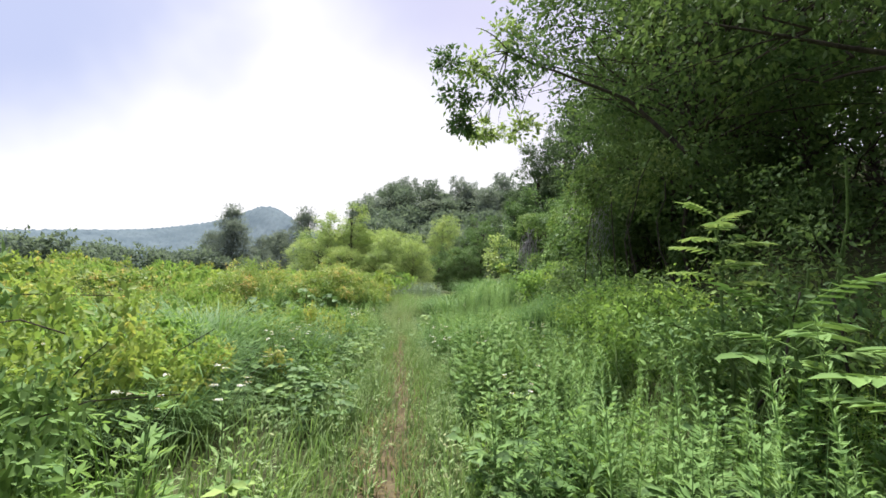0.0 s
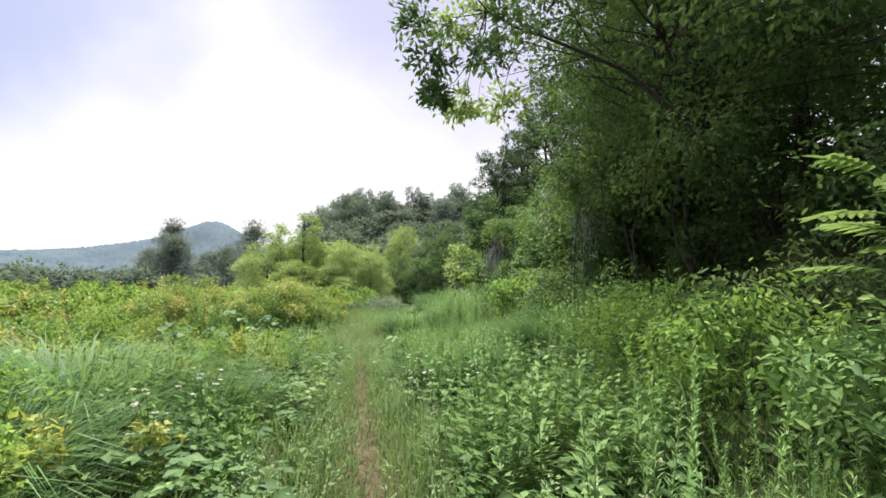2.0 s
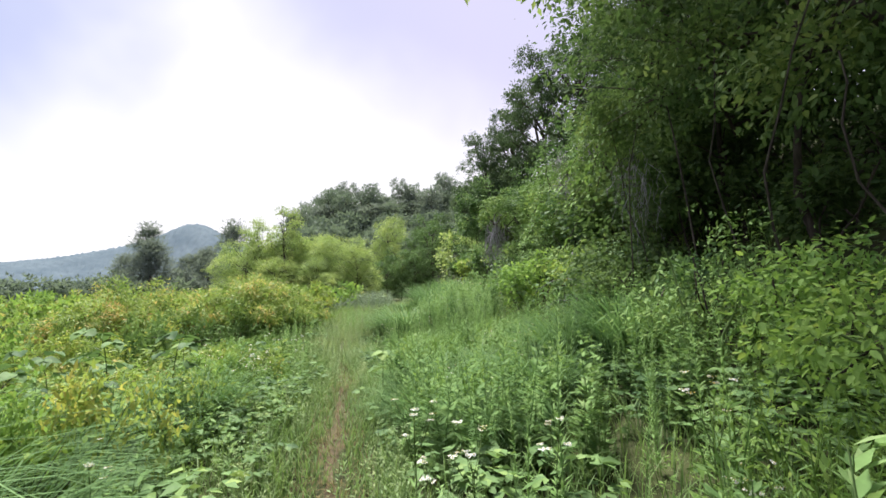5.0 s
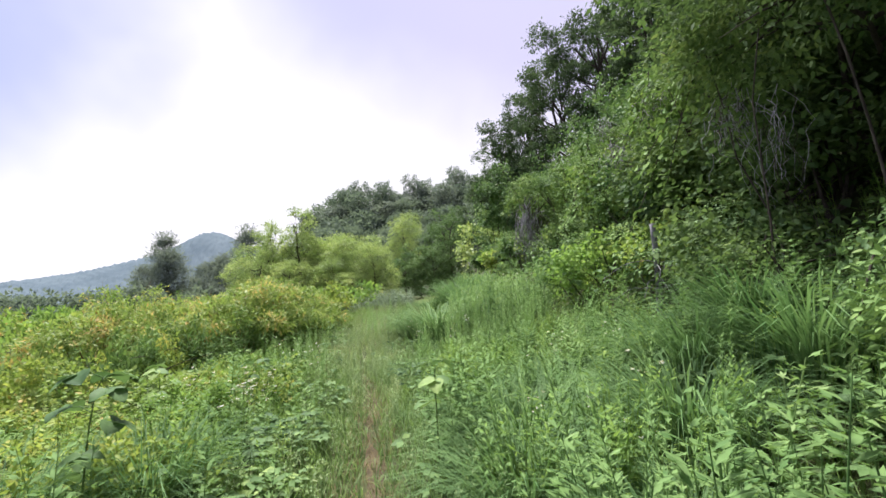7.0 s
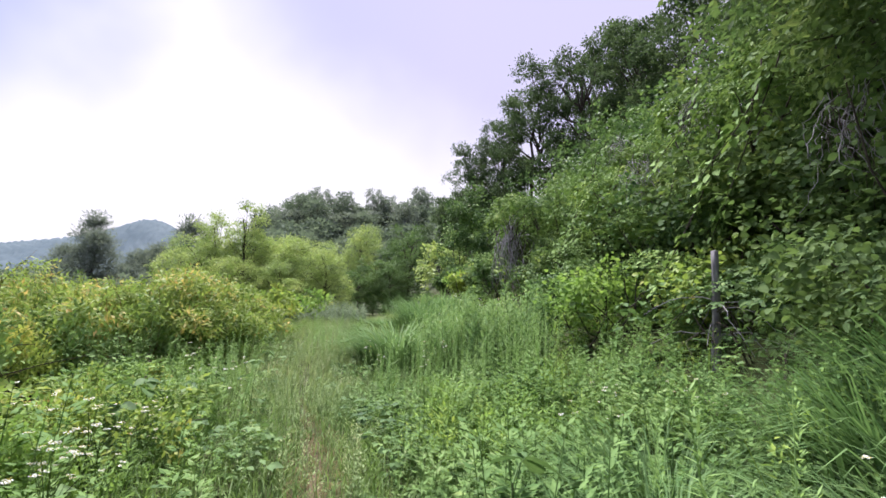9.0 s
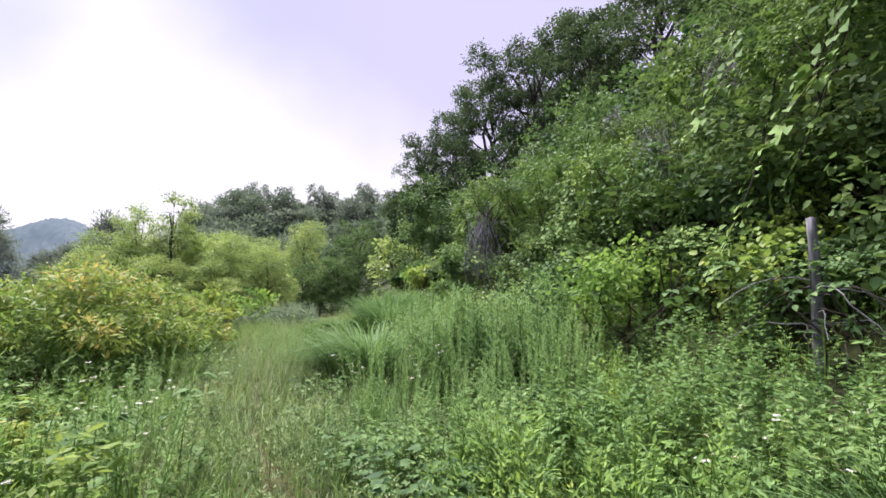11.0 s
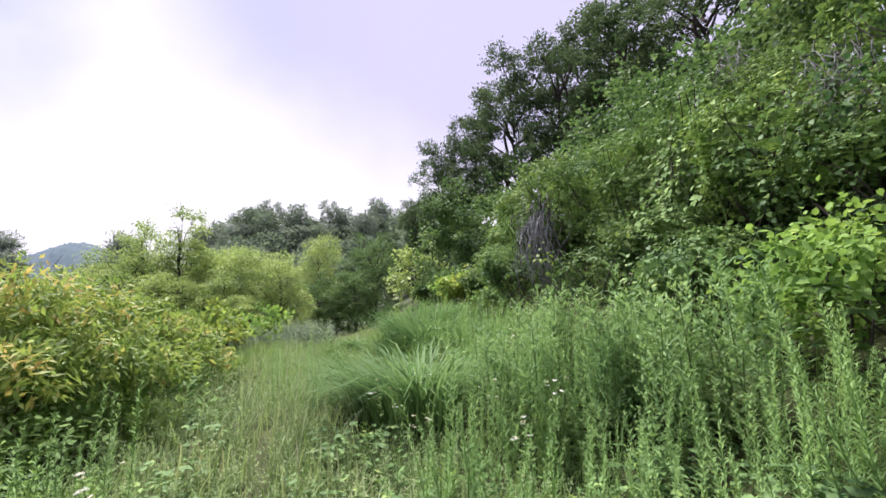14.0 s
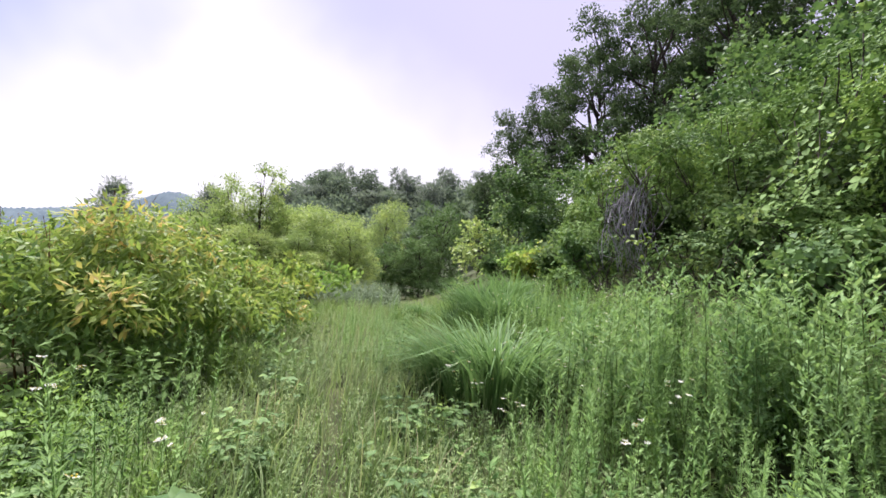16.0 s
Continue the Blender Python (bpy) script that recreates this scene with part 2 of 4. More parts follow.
def blades(P, D, N, L, W, fold=0.3, wide=0.42):
    """Leaves of two folded triangles: foot P, way D, face N, length L, width W."""
    n = len(P)
    D = unit(D)
    S = unit(np.cross(D, N))
    N = np.cross(S, D)
    L, W = np.broadcast_to(L, n)[:, None], np.broadcast_to(W, n)[:, None]
    mid = P + D * L * wide + N * W * fold * 0.5
    V = np.stack([P, mid + S * W / 2, P + D * L, mid - S * W / 2], 1).reshape(-1, 3)
    i = np.arange(n)[:, None] * 4
    return V, np.concatenate([i + [0, 1, 2], i + [0, 2, 3]])


def ovates(P, D, N, L, W, fold=0.25, droop=0.15):
    """Broad leaves, folded on the midrib and bent down at the tip."""
    n = len(P)
    D = unit(D)
    S = unit(np.cross(D, N))
    N = np.cross(S, D)
    L, W = np.broadcast_to(L, n)[:, None], np.broadcast_to(W, n)[:, None]

    def at(u, v):
        return P + D * L * u + S * W * v + N * (W * fold * abs(v) - L * droop * u * u)
    V = np.stack([at(0, 0), at(0.22, 0.45), at(0.6, 0.42), at(1, 0), at(0.6, -0.42), at(0.22, -0.45)], 1).reshape(-1, 3)
    i = np.arange(n)[:, None] * 6
    return V, np.concatenate([i + f for f in OVATE_FACES])


OVATE_FACES = ([0, 1, 3], [1, 2, 3], [3, 4, 0], [4, 5, 0])


def round_leaves(P, D, N, L, W, fold=0.16, droop=0.22):
    """Large broad leaves with a full outline, a midrib fold and wavy edges."""
    out = []
    edge = ((0.0, 0.0), (0.02, 0.2), (0.12, 0.38), (0.3, 0.49), (0.5, 0.46), (0.7, 0.34), (0.87, 0.17), (1.0, 0.0))
    for p, d, n, l, w in zip(P, unit(np.array(D, float)), np.array(N, float), np.broadcast_to(L, len(P)), np.broadcast_to(W, len(P))):
        s = unit(np.cross(d, n))
        n = np.cross(s, d)
        V, F = [], []
        for u, v in edge:
            wave = rng.normal(0, 0.02)
            for q in (-1, -0.5, 0, 0.5, 1):
                V.append(p + d * l * u + s * w * v * q + n * (w * fold * abs(v * q) * 2 * (1.3 - abs(q) * 0.6) - l * droop * u * u + l * wave * abs(q)))
        for i in range(7):
            for j in range(4):
                k = i * 5 + j
                F += [(k, k + 1, k + 6), (k, k + 6, k + 5)]
        out.append((np.array(V), np.array(F)))
    return merge(out)


def grass(P, lean, L, W, bend=0.6):
    """Arched tapering blades in three steps."""
    n = len(P)
    L, W = np.broadcast_to(L, n)[:, None], np.broadcast_to(W, n)[:, None]
    bend = np.broadcast_to(bend, n)[:, None]
    lean = unit(lean)
    S = np.stack([-lean[:, 1], lean[:, 0], 0 * lean[:, 0]], 1)
    up = np.array([0, 0, 1.0])

    def at(u):
        return P + L * (up * (u - 0.45 * bend * u ** 3) + lean * bend * u * u * 0.85)
    V = np.stack([at(0) - S * W / 2, at(0) + S * W / 2, at(0.4) - S * W * 0.5, at(0.4) + S * W * 0.5,
                  at(0.75) - S * W * 0.33, at(0.75) + S * W * 0.33, at(1.0)], 1).reshape(-1, 3)
    i = np.arange(n)[:, None] * 7
    return V, np.concatenate([i + f for f in ([0, 1, 3], [0, 3, 2], [2, 3, 5], [2, 5, 4], [4, 5, 6])])


def tube(points, radii, sides=6):
    P = np.array(points, float)
    R = np.broadcast_to(np.array(radii, float), len(P))
    T = unit(np.gradient(P, axis=0))
    A = unit(np.cross(T, [0.31, 0.17, 0.94] if abs(T[0, 2]) < 0.9 else [1, 0.2, 0]))
    B = np.cross(T, A)
    ang = np.arange(sides) / sides * 2 * np.pi
    V = (P[:, None] + R[:, None, None] * (np.cos(ang)[None, :, None] * A[:, None] + np.sin(ang)[None, :, None] * B[:, None])).reshape(-1, 3)
    F = []
    for k in range(len(P) - 1):
        for s in range(sides):
            a, b = k * sides + s, k * sides + (s + 1) % sides
            F += [[a, b, b + sides], [a, b + sides, a + sides]]
    return V, np.array(F)


def sphere_dirs(n, low=-0.5):
    z = rng.uniform(low, 1, n)
    a = rng.uniform(0, 2 * np.pi, n)
    r = np.sqrt(1 - z * z)
    return np.stack([r * np.cos(a), r * np.sin(a), z], 1)


def foliage(blobs, tips, per, size, spread, broad=0.5, low=-0.5, fill=0.45, kind=blades, droop=0.3, gap=0.0):
    """Leaf sprays over lumpy masses: at each of so many twig tips, a handful of leaves."""
    B = np.array(blobs, float)
    pick = rng.choice(len(B), tips, p=(w := B[:, 3] * B[:, 4] + B[:, 4] * B[:, 5]) / w.sum())
    d = sphere_dirs(tips, low)
    r = (1 - fill * rng.random(tips) ** 1.6)[:, None]
    lump = 1 + 0.16 * np.sin(d * 7 + pick[:, None] * 1.7).sum(1, keepdims=True) / 1.5
    tip = B[pick, :3] + d * r * lump * B[pick, 3:]
    out = unit(d / B[pick, 3:] * B[pick, 3:].mean(1, keepdims=True))
    if gap:
        v = np.sin(tip[:, 0] * 2.3 + 1.3 * np.sin(tip[:, 1] * 1.7)) + np.sin(tip[:, 1] * 2.6 + 1.7 * np.sin(tip[:, 2] * 1.5)) + np.sin(tip[:, 2] * 2.9 + tip[:, 0] * 1.1)
        keep = v > np.quantile(v, gap)
        tip, out = tip[keep], out[keep]
    tip, out = np.repeat(tip, per, 0), np.repeat(out, per, 0)
    n = len(tip)
    tip = tip + rng.normal(0, spread, (n, 3)) * [1, 1, 0.6]
    way = unit(out * 0.7 + rng.normal(0, 0.65, (n, 3)) - [0, 0, droop])
    face = unit(out * 0.5 + [0, 0, 0.75] + rng.normal(0, 0.5, (n, 3)))
    L = size * rng.uniform(0.6, 1.25, n)
    return kind(tip, way, face, L, L * broad)


def limb(a, b, r0, r1, sag=0.1, steps=6, sides=5):
    a, b = np.array(a, float), np.array(b, float)
    u = np.linspace(0, 1, steps)[:, None]
    side = rng.normal(0, 1, 3) * np.linalg.norm(b - a) * sag
    P = a + (b - a) * u + side * np.sin(u * np.pi) * 0.6 + rng.normal(0, 0.012, (steps, 3)) * np.linalg.norm(b - a)
    P[0] = a
    return tube(P, np.linspace(r0, r1, steps), sides)


def place_at(V, F, pos, turn, scale):
    c, s = math.cos(turn), math.sin(turn)
    R = np.array([[c, -s, 0], [s, c, 0], [0, 0, 1]])
    return V @ R.T * scale + pos, F


def stamp(protos, pos, scales, lean=0.12):
    """Many copies of small plants in one mesh."""
    out = []
    pick = rng.integers(0, len(protos), len(pos))
    for k, (V, F) in enumerate(protos):
        P, S = pos[pick == k], scales[pick == k]
        n = len(P)
        if not n:
            continue
        a = rng.uniform(0, 2 * np.pi, n)
        c, s = np.cos(a), np.sin(a)
        X = V[None, :, 0] * c[:, None] - V[None, :, 1] * s[:, None]
        Y = V[None, :, 0] * s[:, None] + V[None, :, 1] * c[:, None]
        Z = np.broadcast_to(V[None, :, 2], X.shape)
        t = rng.normal(0, lean, (n, 2))
        W = np.stack([X + Z * t[:, :1], Y + Z * t[:, 1:], Z], 2) * S[:, None, None] + P[:, None]
        G = F[None] + (np.arange(n) * len(V))[:, None, None]
        out.append((W.reshape(-1, 3), G.reshape(-1, F.shape[1])))
    return merge(out)


# ---- the lie of the land ----
LINE_Y = np.array([-40, -5, -1, 1.5, 3.5, 6.7, 10.5, 12.4, 15.7, 20, 33, 50, 400])
LINE_X = np.array([4.0, 1.5, 0.95, 0.5, 0.28, -0.32, -0.95, -1.25, -2.05, -2.6, -3.2, -3.4, -3.4])


def path_x(y):
    return np.interp(y, LINE_Y, LINE_X)


def ease(a, b, x):
    t = np.clip((x - a) / (b - a), 0, 1)
    return t * t * (3 - 2 * t)


def land(x, y):
    """Height of the ground."""
    x, y = np.asarray(x, float), np.asarray(y, float)
    d = x - path_x(y)
    z = np.interp(y, (-3, 5, 12, 15.5, 18, 35, 60), (-0.03, -0.06, -0.22, -0.3, -0.08, 0.75, 1.6)) + 0.03 * np.sin(x * 1.3 + y * 0.4) * np.sin(y * 0.9 - x * 0.3)
    bank = np.clip(d - 2.0, 0, None)
    z = z + (0.34 + 0.16 * ease(1.5, 6, bank)) * np.where(bank < 24, bank - 0.004 * bank ** 2, 21.7) * ease(-30, 0, y) * (1 - ease(150, 320, np.hypot(x, y)))
    z = z - 0.35 * ease(1.2, 7, -d)
    r, az = np.hypot(x, y), np.degrees(np.arctan2(x, y))
    hill = 19 * ease(62, 145, r) * ease(-19, -13, az) * (1 - ease(40, 80, az))
    ridge = ease(190, 300, r) * (8 + 13 * ease(-60, -36, az) + 17 * np.exp(-((az + 26.9) / 4.0) ** 2) + 7 * np.exp(-((az + 32.5) / 5.0) ** 2) + 7 * np.exp(-((az + 20) / 9) ** 2)) * ease(-130, -70, az)
    low = 2 * ease(90, 170, r)
    return z + np.maximum(hill, ridge * (1 - 0.3 * ease(320, 800, r))) + low


def build_ground():
    rad = np.concatenate([np.arange(0.0, 24, 0.35), np.geomspace(24, 4000, 90)])
    seg = 240
    a = np.arange(seg) / seg * 2 * np.pi
    X = rad[:, None] * np.cos(a)
    Y = 10 + rad[:, None] * np.sin(a)
    V = np.stack([X, Y, land(X, Y)], 2).reshape(-1, 3)
    i, j = np.meshgrid(np.arange(len(rad) - 1), np.arange(seg), indexing="ij")
    k = (j + 1) % seg
    F = np.stack([i * seg + j, (i + 1) * seg + j, (i + 1) * seg + k, i * seg + k], 2).reshape(-1, 4)
    ob = piece("ground", (V, F), M_SOIL)
    ob.data.polygons.foreach_set("use_smooth", np.ones(len(F), bool))
    tagged(ob, "dark soil under leaf litter and weeds, rising to a wooded bank", "ground", kind="structure")


def build_path():
    ys = np.arange(-6, 14.6, 0.12)
    us = np.linspace(-1, 1, 9)
    half = np.interp(ys, (-6, 7, 10, 14.6), (1, 1, 0.6, 0.3)) * 0.10 + 0.04 * np.sin(ys * 1.7) + 0.04 * np.sin(ys * 4.1 + 1)
    X = path_x(ys)[:, None] + us * half[:, None] + 0.04 * np.sin(ys * 2.3)[:, None]
    Y = np.repeat(ys[:, None], 9, 1)
    Z = land(X, Y) + 0.016 * (1 - us ** 4) - 0.004 + rng.normal(0, 0.004, X.shape)
    i, j = np.meshgrid(np.arange(len(ys) - 1), np.arange(8), indexing="ij")
    F = np.stack([i * 9 + j, i * 9 + j + 1, (i + 1) * 9 + j + 1, (i + 1) * 9 + j], 2).reshape(-1, 4)
    tagged(piece("path", (np.stack([X, Y, Z], 2).reshape(-1, 3), F), M_PATH), "narrow trodden footpath of bare brown earth", "path", kind="structure")


build_ground()
build_path()


# ---- plants, one kind at a time ----
def beside(n, d0, d1, y0, y1):
    """Points of the ground between two distances from the path."""
    y = rng.uniform(y0, y1, n)
    x = path_x(y) + rng.uniform(d0, d1, n)
    return np.stack([x, y, land(x, y)], 1)


def stuff(name, VF, mat, label, category):
    return tagged(piece(name, VF, mat), label, category, kind="stuff")


def ring(n):
    a = rng.uniform(0, 2 * np.pi, n)
    return np.stack([np.cos(a), np.sin(a), 0 * a], 1)


def mugwort(h=1.0, n=22):
    """A leafy stem with deeply cut leaves, a metre tall."""
    z = np.linspace(0.08, 1, n) * h
    P = np.stack([0 * z, 0 * z, z], 1)
    out = ring(n)
    size = 0.15 * (1.15 - z / h) ** 0.6 + 0.02
    parts = [tube([(0, 0, 0), (0.01, 0, h / 2), (0, 0, h)], (0.006, 0.005, 0.002), 3)]
    for turn in (-0.6, 0, 0.6):
        c, s = math.cos(turn), math.sin(turn)
        w = np.stack([out[:, 0] * c - out[:, 1] * s, out[:, 0] * s + out[:, 1] * c, 0.45 + 0 * z], 1)
        base = P + out * size[:, None] * (0.5 if turn else 0.1) * [1, 1, 0.5]
        parts.append(blades(base, w, np.tile([0.0, 0, 1], (n, 1)) + 0.3 * out, size * (1.0 if not turn else 0.7), size * 0.3))
    return merge(parts)


def spire(h=1.0, n=150):
    """A slender upright weed with narrow leaves up the whole stem."""
    z = np.linspace(0.05, 1, n) * h
    out = ring(n)
    P = np.stack([0.01 * np.sin(z * 5), 0 * z, z], 1)
    size = (0.054 * (1.15 - z / h) ** 0.5 + 0.016) * rng.uniform(0.7, 1.25, n)
    leaf = blades(P, out + np.array([0, 0, 0.75]) + rng.normal(0, 0.25, (n, 3)), np.tile([0.0, 0, 1], (n, 1)) - 0.3 * out, size, size * 0.11 + 0.002)
    return merge([tube([(0, 0, 0), (0.01, 0, h * 0.5), (0, 0, h)], (0.005, 0.004, 0.0015), 3), leaf])


def plume(n=26):
    """A tall branching weed: an upright stem with leafy side shoots that grow shorter towards the top."""
    parts = []
    for k in range(n):
        z = 0.18 + 0.8 * k / (n - 1)
        a = k * 2.4 + rng.normal(0, 0.2)
        reach = 0.17 * (1.08 - z) ** 0.6 * rng.uniform(0.7, 1.2)
        m = 7
        u = np.linspace(0.15, 1, m)[:, None]
        way = np.array([math.cos(a), math.sin(a), 1.1])
        P = np.array([0, 0, z]) + way * reach * u
        out = ring(m) + way * 0.8
        L = (0.062 - 0.02 * u[:, 0]) * rng.uniform(0.7, 1.2, m)
        parts.append(blades(P, out, np.tile([0, 0, 1.0], (m, 1)) + rng.normal(0, 0.3, (m, 3)), L, L * 0.3))
    return tube([(0, 0, 0), (0.02, 0.01, 0.5), (0, 0, 1)], (0.006, 0.004, 0.0015), 5), merge(parts)


def creeper(n=7):
    """A short runner with three-lobed leaves."""
    out = ring(n)
    P = out * rng.uniform(0.02, 0.2, (n, 1)) + np.stack([0 * out[:, 0], 0 * out[:, 0], rng.uniform(0.05, 0.4, n)], 1)
    L = rng.uniform(0.06, 0.11, n)
    parts = []
    for turn in (-1.0, 0, 1.0):
        c, s = math.cos(turn), math.sin(turn)
        w = np.stack([out[:, 0] * c - out[:, 1] * s, out[:, 0] * s + out[:, 1] * c, -0.15 + 0 * L], 1)
        parts.append(blades(P, w, np.tile([0, 0, 1.0], (n, 1)) + 0.35 * rng.normal(0, 1, (n, 3)), L, L * 0.62))
    return merge(parts)


def keep_off(P, reach=0.4, rate=0.9):
    d = np.abs(P[:, 0] - path_x(P[:, 1]))
    return P[(d > reach) | (rng.random(len(P)) > rate)]


MUG = [mugwort() for _ in range(5)]
SPIRES = [spire() for _ in range(5)]
CREEP = [creeper() for _ in range(6)]


def soft_herb(n=60):
    """A bushy low herb with many small leaves."""
    out = ring(n)
    z = rng.uniform(0.08, 1, n)
    P = out * (0.30 * rng.random((n, 1)) * (1.15 - z[:, None])) + np.stack([0 * z, 0 * z, z], 1)
    L = rng.uniform(0.05, 0.105, n) * (1.25 - 0.4 * z)
    leaf = blades(P, out + np.array([0, 0, 0.55]) + rng.normal(0, 0.35, (n, 3)), np.tile([0, 0, 1.0], (n, 1)) + 0.3 * rng.normal(0, 1, (n, 3)), L, L * 0.33)
    stem = [tube([(0, 0, 0), (0.05 * math.cos(a), 0.05 * math.sin(a), 0.5), (0.16 * math.cos(a), 0.16 * math.sin(a), 0.95)], (0.007, 0.006, 0.003), 3) for a in (0.3, 2.4, 4.5)]
    return merge([leaf, *stem])


HERBS = [soft_herb() for _ in range(6)]


def patches(P, size, share):
    """Keeps the points of irregular patches."""
    v = np.array([noise.noise(Vector((x / size, y / size, 3.3))) for x, y, _ in P])
    return P[v > np.quantile(v, 1 - share)]


def lane(P):
    """Leaves the open lane and the tall weed stand beyond it to their own plants."""
    P = off_tuft(P)
    d, y = P[:, 0] - path_x(P[:, 1]), P[:, 1]
    return P[~((y > 13.2) & (y < 19.5) & (d > -1.0) & (d < 3.6)) | (rng.random(len(P)) > 0.9)]


def off_tuft(P):
    """Keeps the large tuft of silver grass and its worn foot clear."""
    return P[np.hypot(P[:, 0] + 0.45, P[:, 1] - 17.9) > 1.05]


def lumpy(P, lo, hi, f=1.5):
    """Stands that rise and sink from place to place."""
    v = np.sin(P[:, 0] * f + 1.4 * np.sin(P[:, 1] * f * 0.8)) + np.sin(P[:, 1] * f * 1.15 + 1.2 * np.sin(P[:, 0] * f * 0.7 + 2))
    return lo + (hi - lo) * (0.5 + v / 4)


def meadow():
    P = np.concatenate([keep_off(beside(26000, -2.6, 2.9, -3, 17), 0.12, 0.8), keep_off(beside(9000, -0.6, 0.6, -3, 18), 0.07, 0.7), beside(6000, -6, -2.4, -1, 4)])
    d = np.abs(P[:, 0] - path_x(P[:, 1]))
    L = rng.uniform(0.12, 0.40, len(P)) * (0.5 + 0.5 * ease(0.1, 0.7, d)) * 1.3
    stuff("meadow_grass", grass(P, ring(len(P)), L, rng.uniform(0.005, 0.011, len(P)), rng.uniform(0.3, 0.95, len(P))), M_GRASS,
          "green meadow grass growing thick beside the footpath", "grass")
    P = np.concatenate([beside(7000, -2.4, 3.4, 17.5, 38), keep_off(beside(600, -1.2, 1.0, 14, 18), 0.2, 0.8)])
    stuff("thin_grass", grass(P, ring(len(P)), rng.uniform(0.3, 0.8, len(P)), rng.uniform(0.006, 0.013, len(P)), rng.uniform(0.15, 0.7, len(P))), M_PALE,
          "thin pale grass with reddish stalks in a clearing", "grass")
    P = beside(3300, -0.3, 0.3, -4, 15.5)
    stuff("straw_litter", grass(P + [0, 0, 0.015], ring(len(P)), rng.uniform(0.06, 0.2, len(P)), 0.005, rng.uniform(1.1, 1.9, len(P))), M_STRAW,
          "dry brown straw trodden flat along the footpath", "straw")
    P = np.concatenate([keep_off(patches(beside(4200, -2.6, 3.2, -3, 19), 1.3, 0.5), 0.5, 1), beside(900, 2.6, 6.5, 0, 30)])
    stuff("ground_creeper", stamp(CREEP, P, rng.uniform(0.6, 1.2, len(P))), M_VINE, "low green three-lobed creeping weeds", "weeds")
    P = lane(np.concatenate([keep_off(patches(beside(3900, -2.7, 3.4, -3, 19), 1.7, 0.6), 0.42, 1), beside(600, 2.2, 4.6, 0, 28), beside(420, 4.0, 7.0, 9, 30), patches(beside(1700, -2.8, 4.5, 17, 34), 2.0, 0.55), beside(420, -0.55, 0.55, -2.5, 19) + [0, 0, -0.06], beside(420, -6.5, -2.4, -1.5, 4)]))
    P = P[(np.abs(P[:, 0] - path_x(P[:, 1])) > 0.3) | (P[:, 1] > 13.5)]
    d = np.abs(P[:, 0] - path_x(P[:, 1]))
    stuff("soft_herbs", stamp(HERBS, P, rng.uniform(0.35, 0.85, len(P)) * lumpy(P, 0.55, 1.1) * (0.4 + 0.6 * ease(0.3, 1.2, d))), M_HERB, "bushy bright-green herbs with small leaves", "weeds")
    P = lane(np.concatenate([keep_off(patches(beside(3000, 0.6, 3.8, -2.5, 16), 1.5, 0.55), 0.6, 1), patches(beside(230, -1.9, -0.6, -2, 17), 1.5, 0.5), patches(beside(200, -5.5, -1.6, -1.5, 3), 1.2, 0.6), patches(beside(800, 2.4, 5.2, 9, 26), 1.5, 0.6), patches(beside(420, 0.8, 4.0, 18, 30), 2, 0.5)]))
    stuff("mugwort_stand", stamp(MUG, P, rng.uniform(0.55, 1.0, len(P)) * lumpy(P, 0.55, 1.1, 1.9)), M_MUG, "grey-green mugwort with deeply cut leaves", "weeds")
    P = np.concatenate([patches(beside(250, 1.1, 3.6, 13.3, 15.2), 0.7, 0.6), patches(beside(430, 2.1, 4.4, 15.0, 18.6), 0.8, 0.65), beside(120, 2.6, 4.6, 18.6, 22), beside(80, 0.9, 2.3, -0.5, 3.2), beside(60, 0.9, 2.8, 4, 9), beside(70, -0.3, 0.9, 18.5, 24), beside(50, -1.9, -0.8, 12.5, 16)])
    P = off_tuft(P)
    stuff("horseweed_stand", stamp(SPIRES, P, rng.uniform(0.6, 1.15, len(P)) * lumpy(P, 0.7, 1.25, 2.2)), M_SPIRE, "tall slender horseweed with narrow bright leaves", "weeds")
    P = np.concatenate([keep_off(beside(1050, -1.7, 2.2, 13.2, 20), 0.15, 0.7), beside(700, -2.6, 3.2, 19, 33), keep_off(beside(420, -0.9, 0.9, -2, 13), 0.25, 0.8)])
    P = off_tuft(P)
    stuff("fine_weeds", stamp(HERBS, P, rng.uniform(0.22, 0.5, len(P))), M_FINE, "low fine-leaved pale green weeds of the open lane", "weeds")
    P = beside(420, -3.0, 1.2, 31.5, 37)
    stuff("pale_herbs", stamp(MUG, P, rng.uniform(0.5, 1.35, len(P))), M_PALEHERB, "pale grey-green herbs at the clearing's end", "weeds")


def plumes():
    """Tall mugwort plants that stand over the weeds."""
    kinds = []
    for _ in range(5):
        stem, leaf = plume()
        a, b = raw_mesh("stem", *stem), raw_mesh("foliage", *leaf)
        a.materials.append(M_STEM)
        b.materials.append(M_PLUME)
        kinds.append((a, b))
    for k, (x, y, z) in enumerate(np.concatenate([beside(44, 3.0, 4.4, 14.3, 16.4), beside(36, 2.2, 3.6, 15.6, 17.5)])):
        root = thing("mugwort_plant", x, y, "tall leafy blue-green mugwort plume above the weeds", "weed", "tall mugwort plants")
        h, w = rng.uniform(1.0, 1.6), rng.uniform(1.2, 1.9)
        root.rotation_euler, root.scale = (rng.normal(0, 0.07), rng.normal(0, 0.07), 1.3 * k), (w, w, h)
        for nm, me in zip(("stem", "foliage"), kinds[k % 5]):
            new(nm, me).parent = root


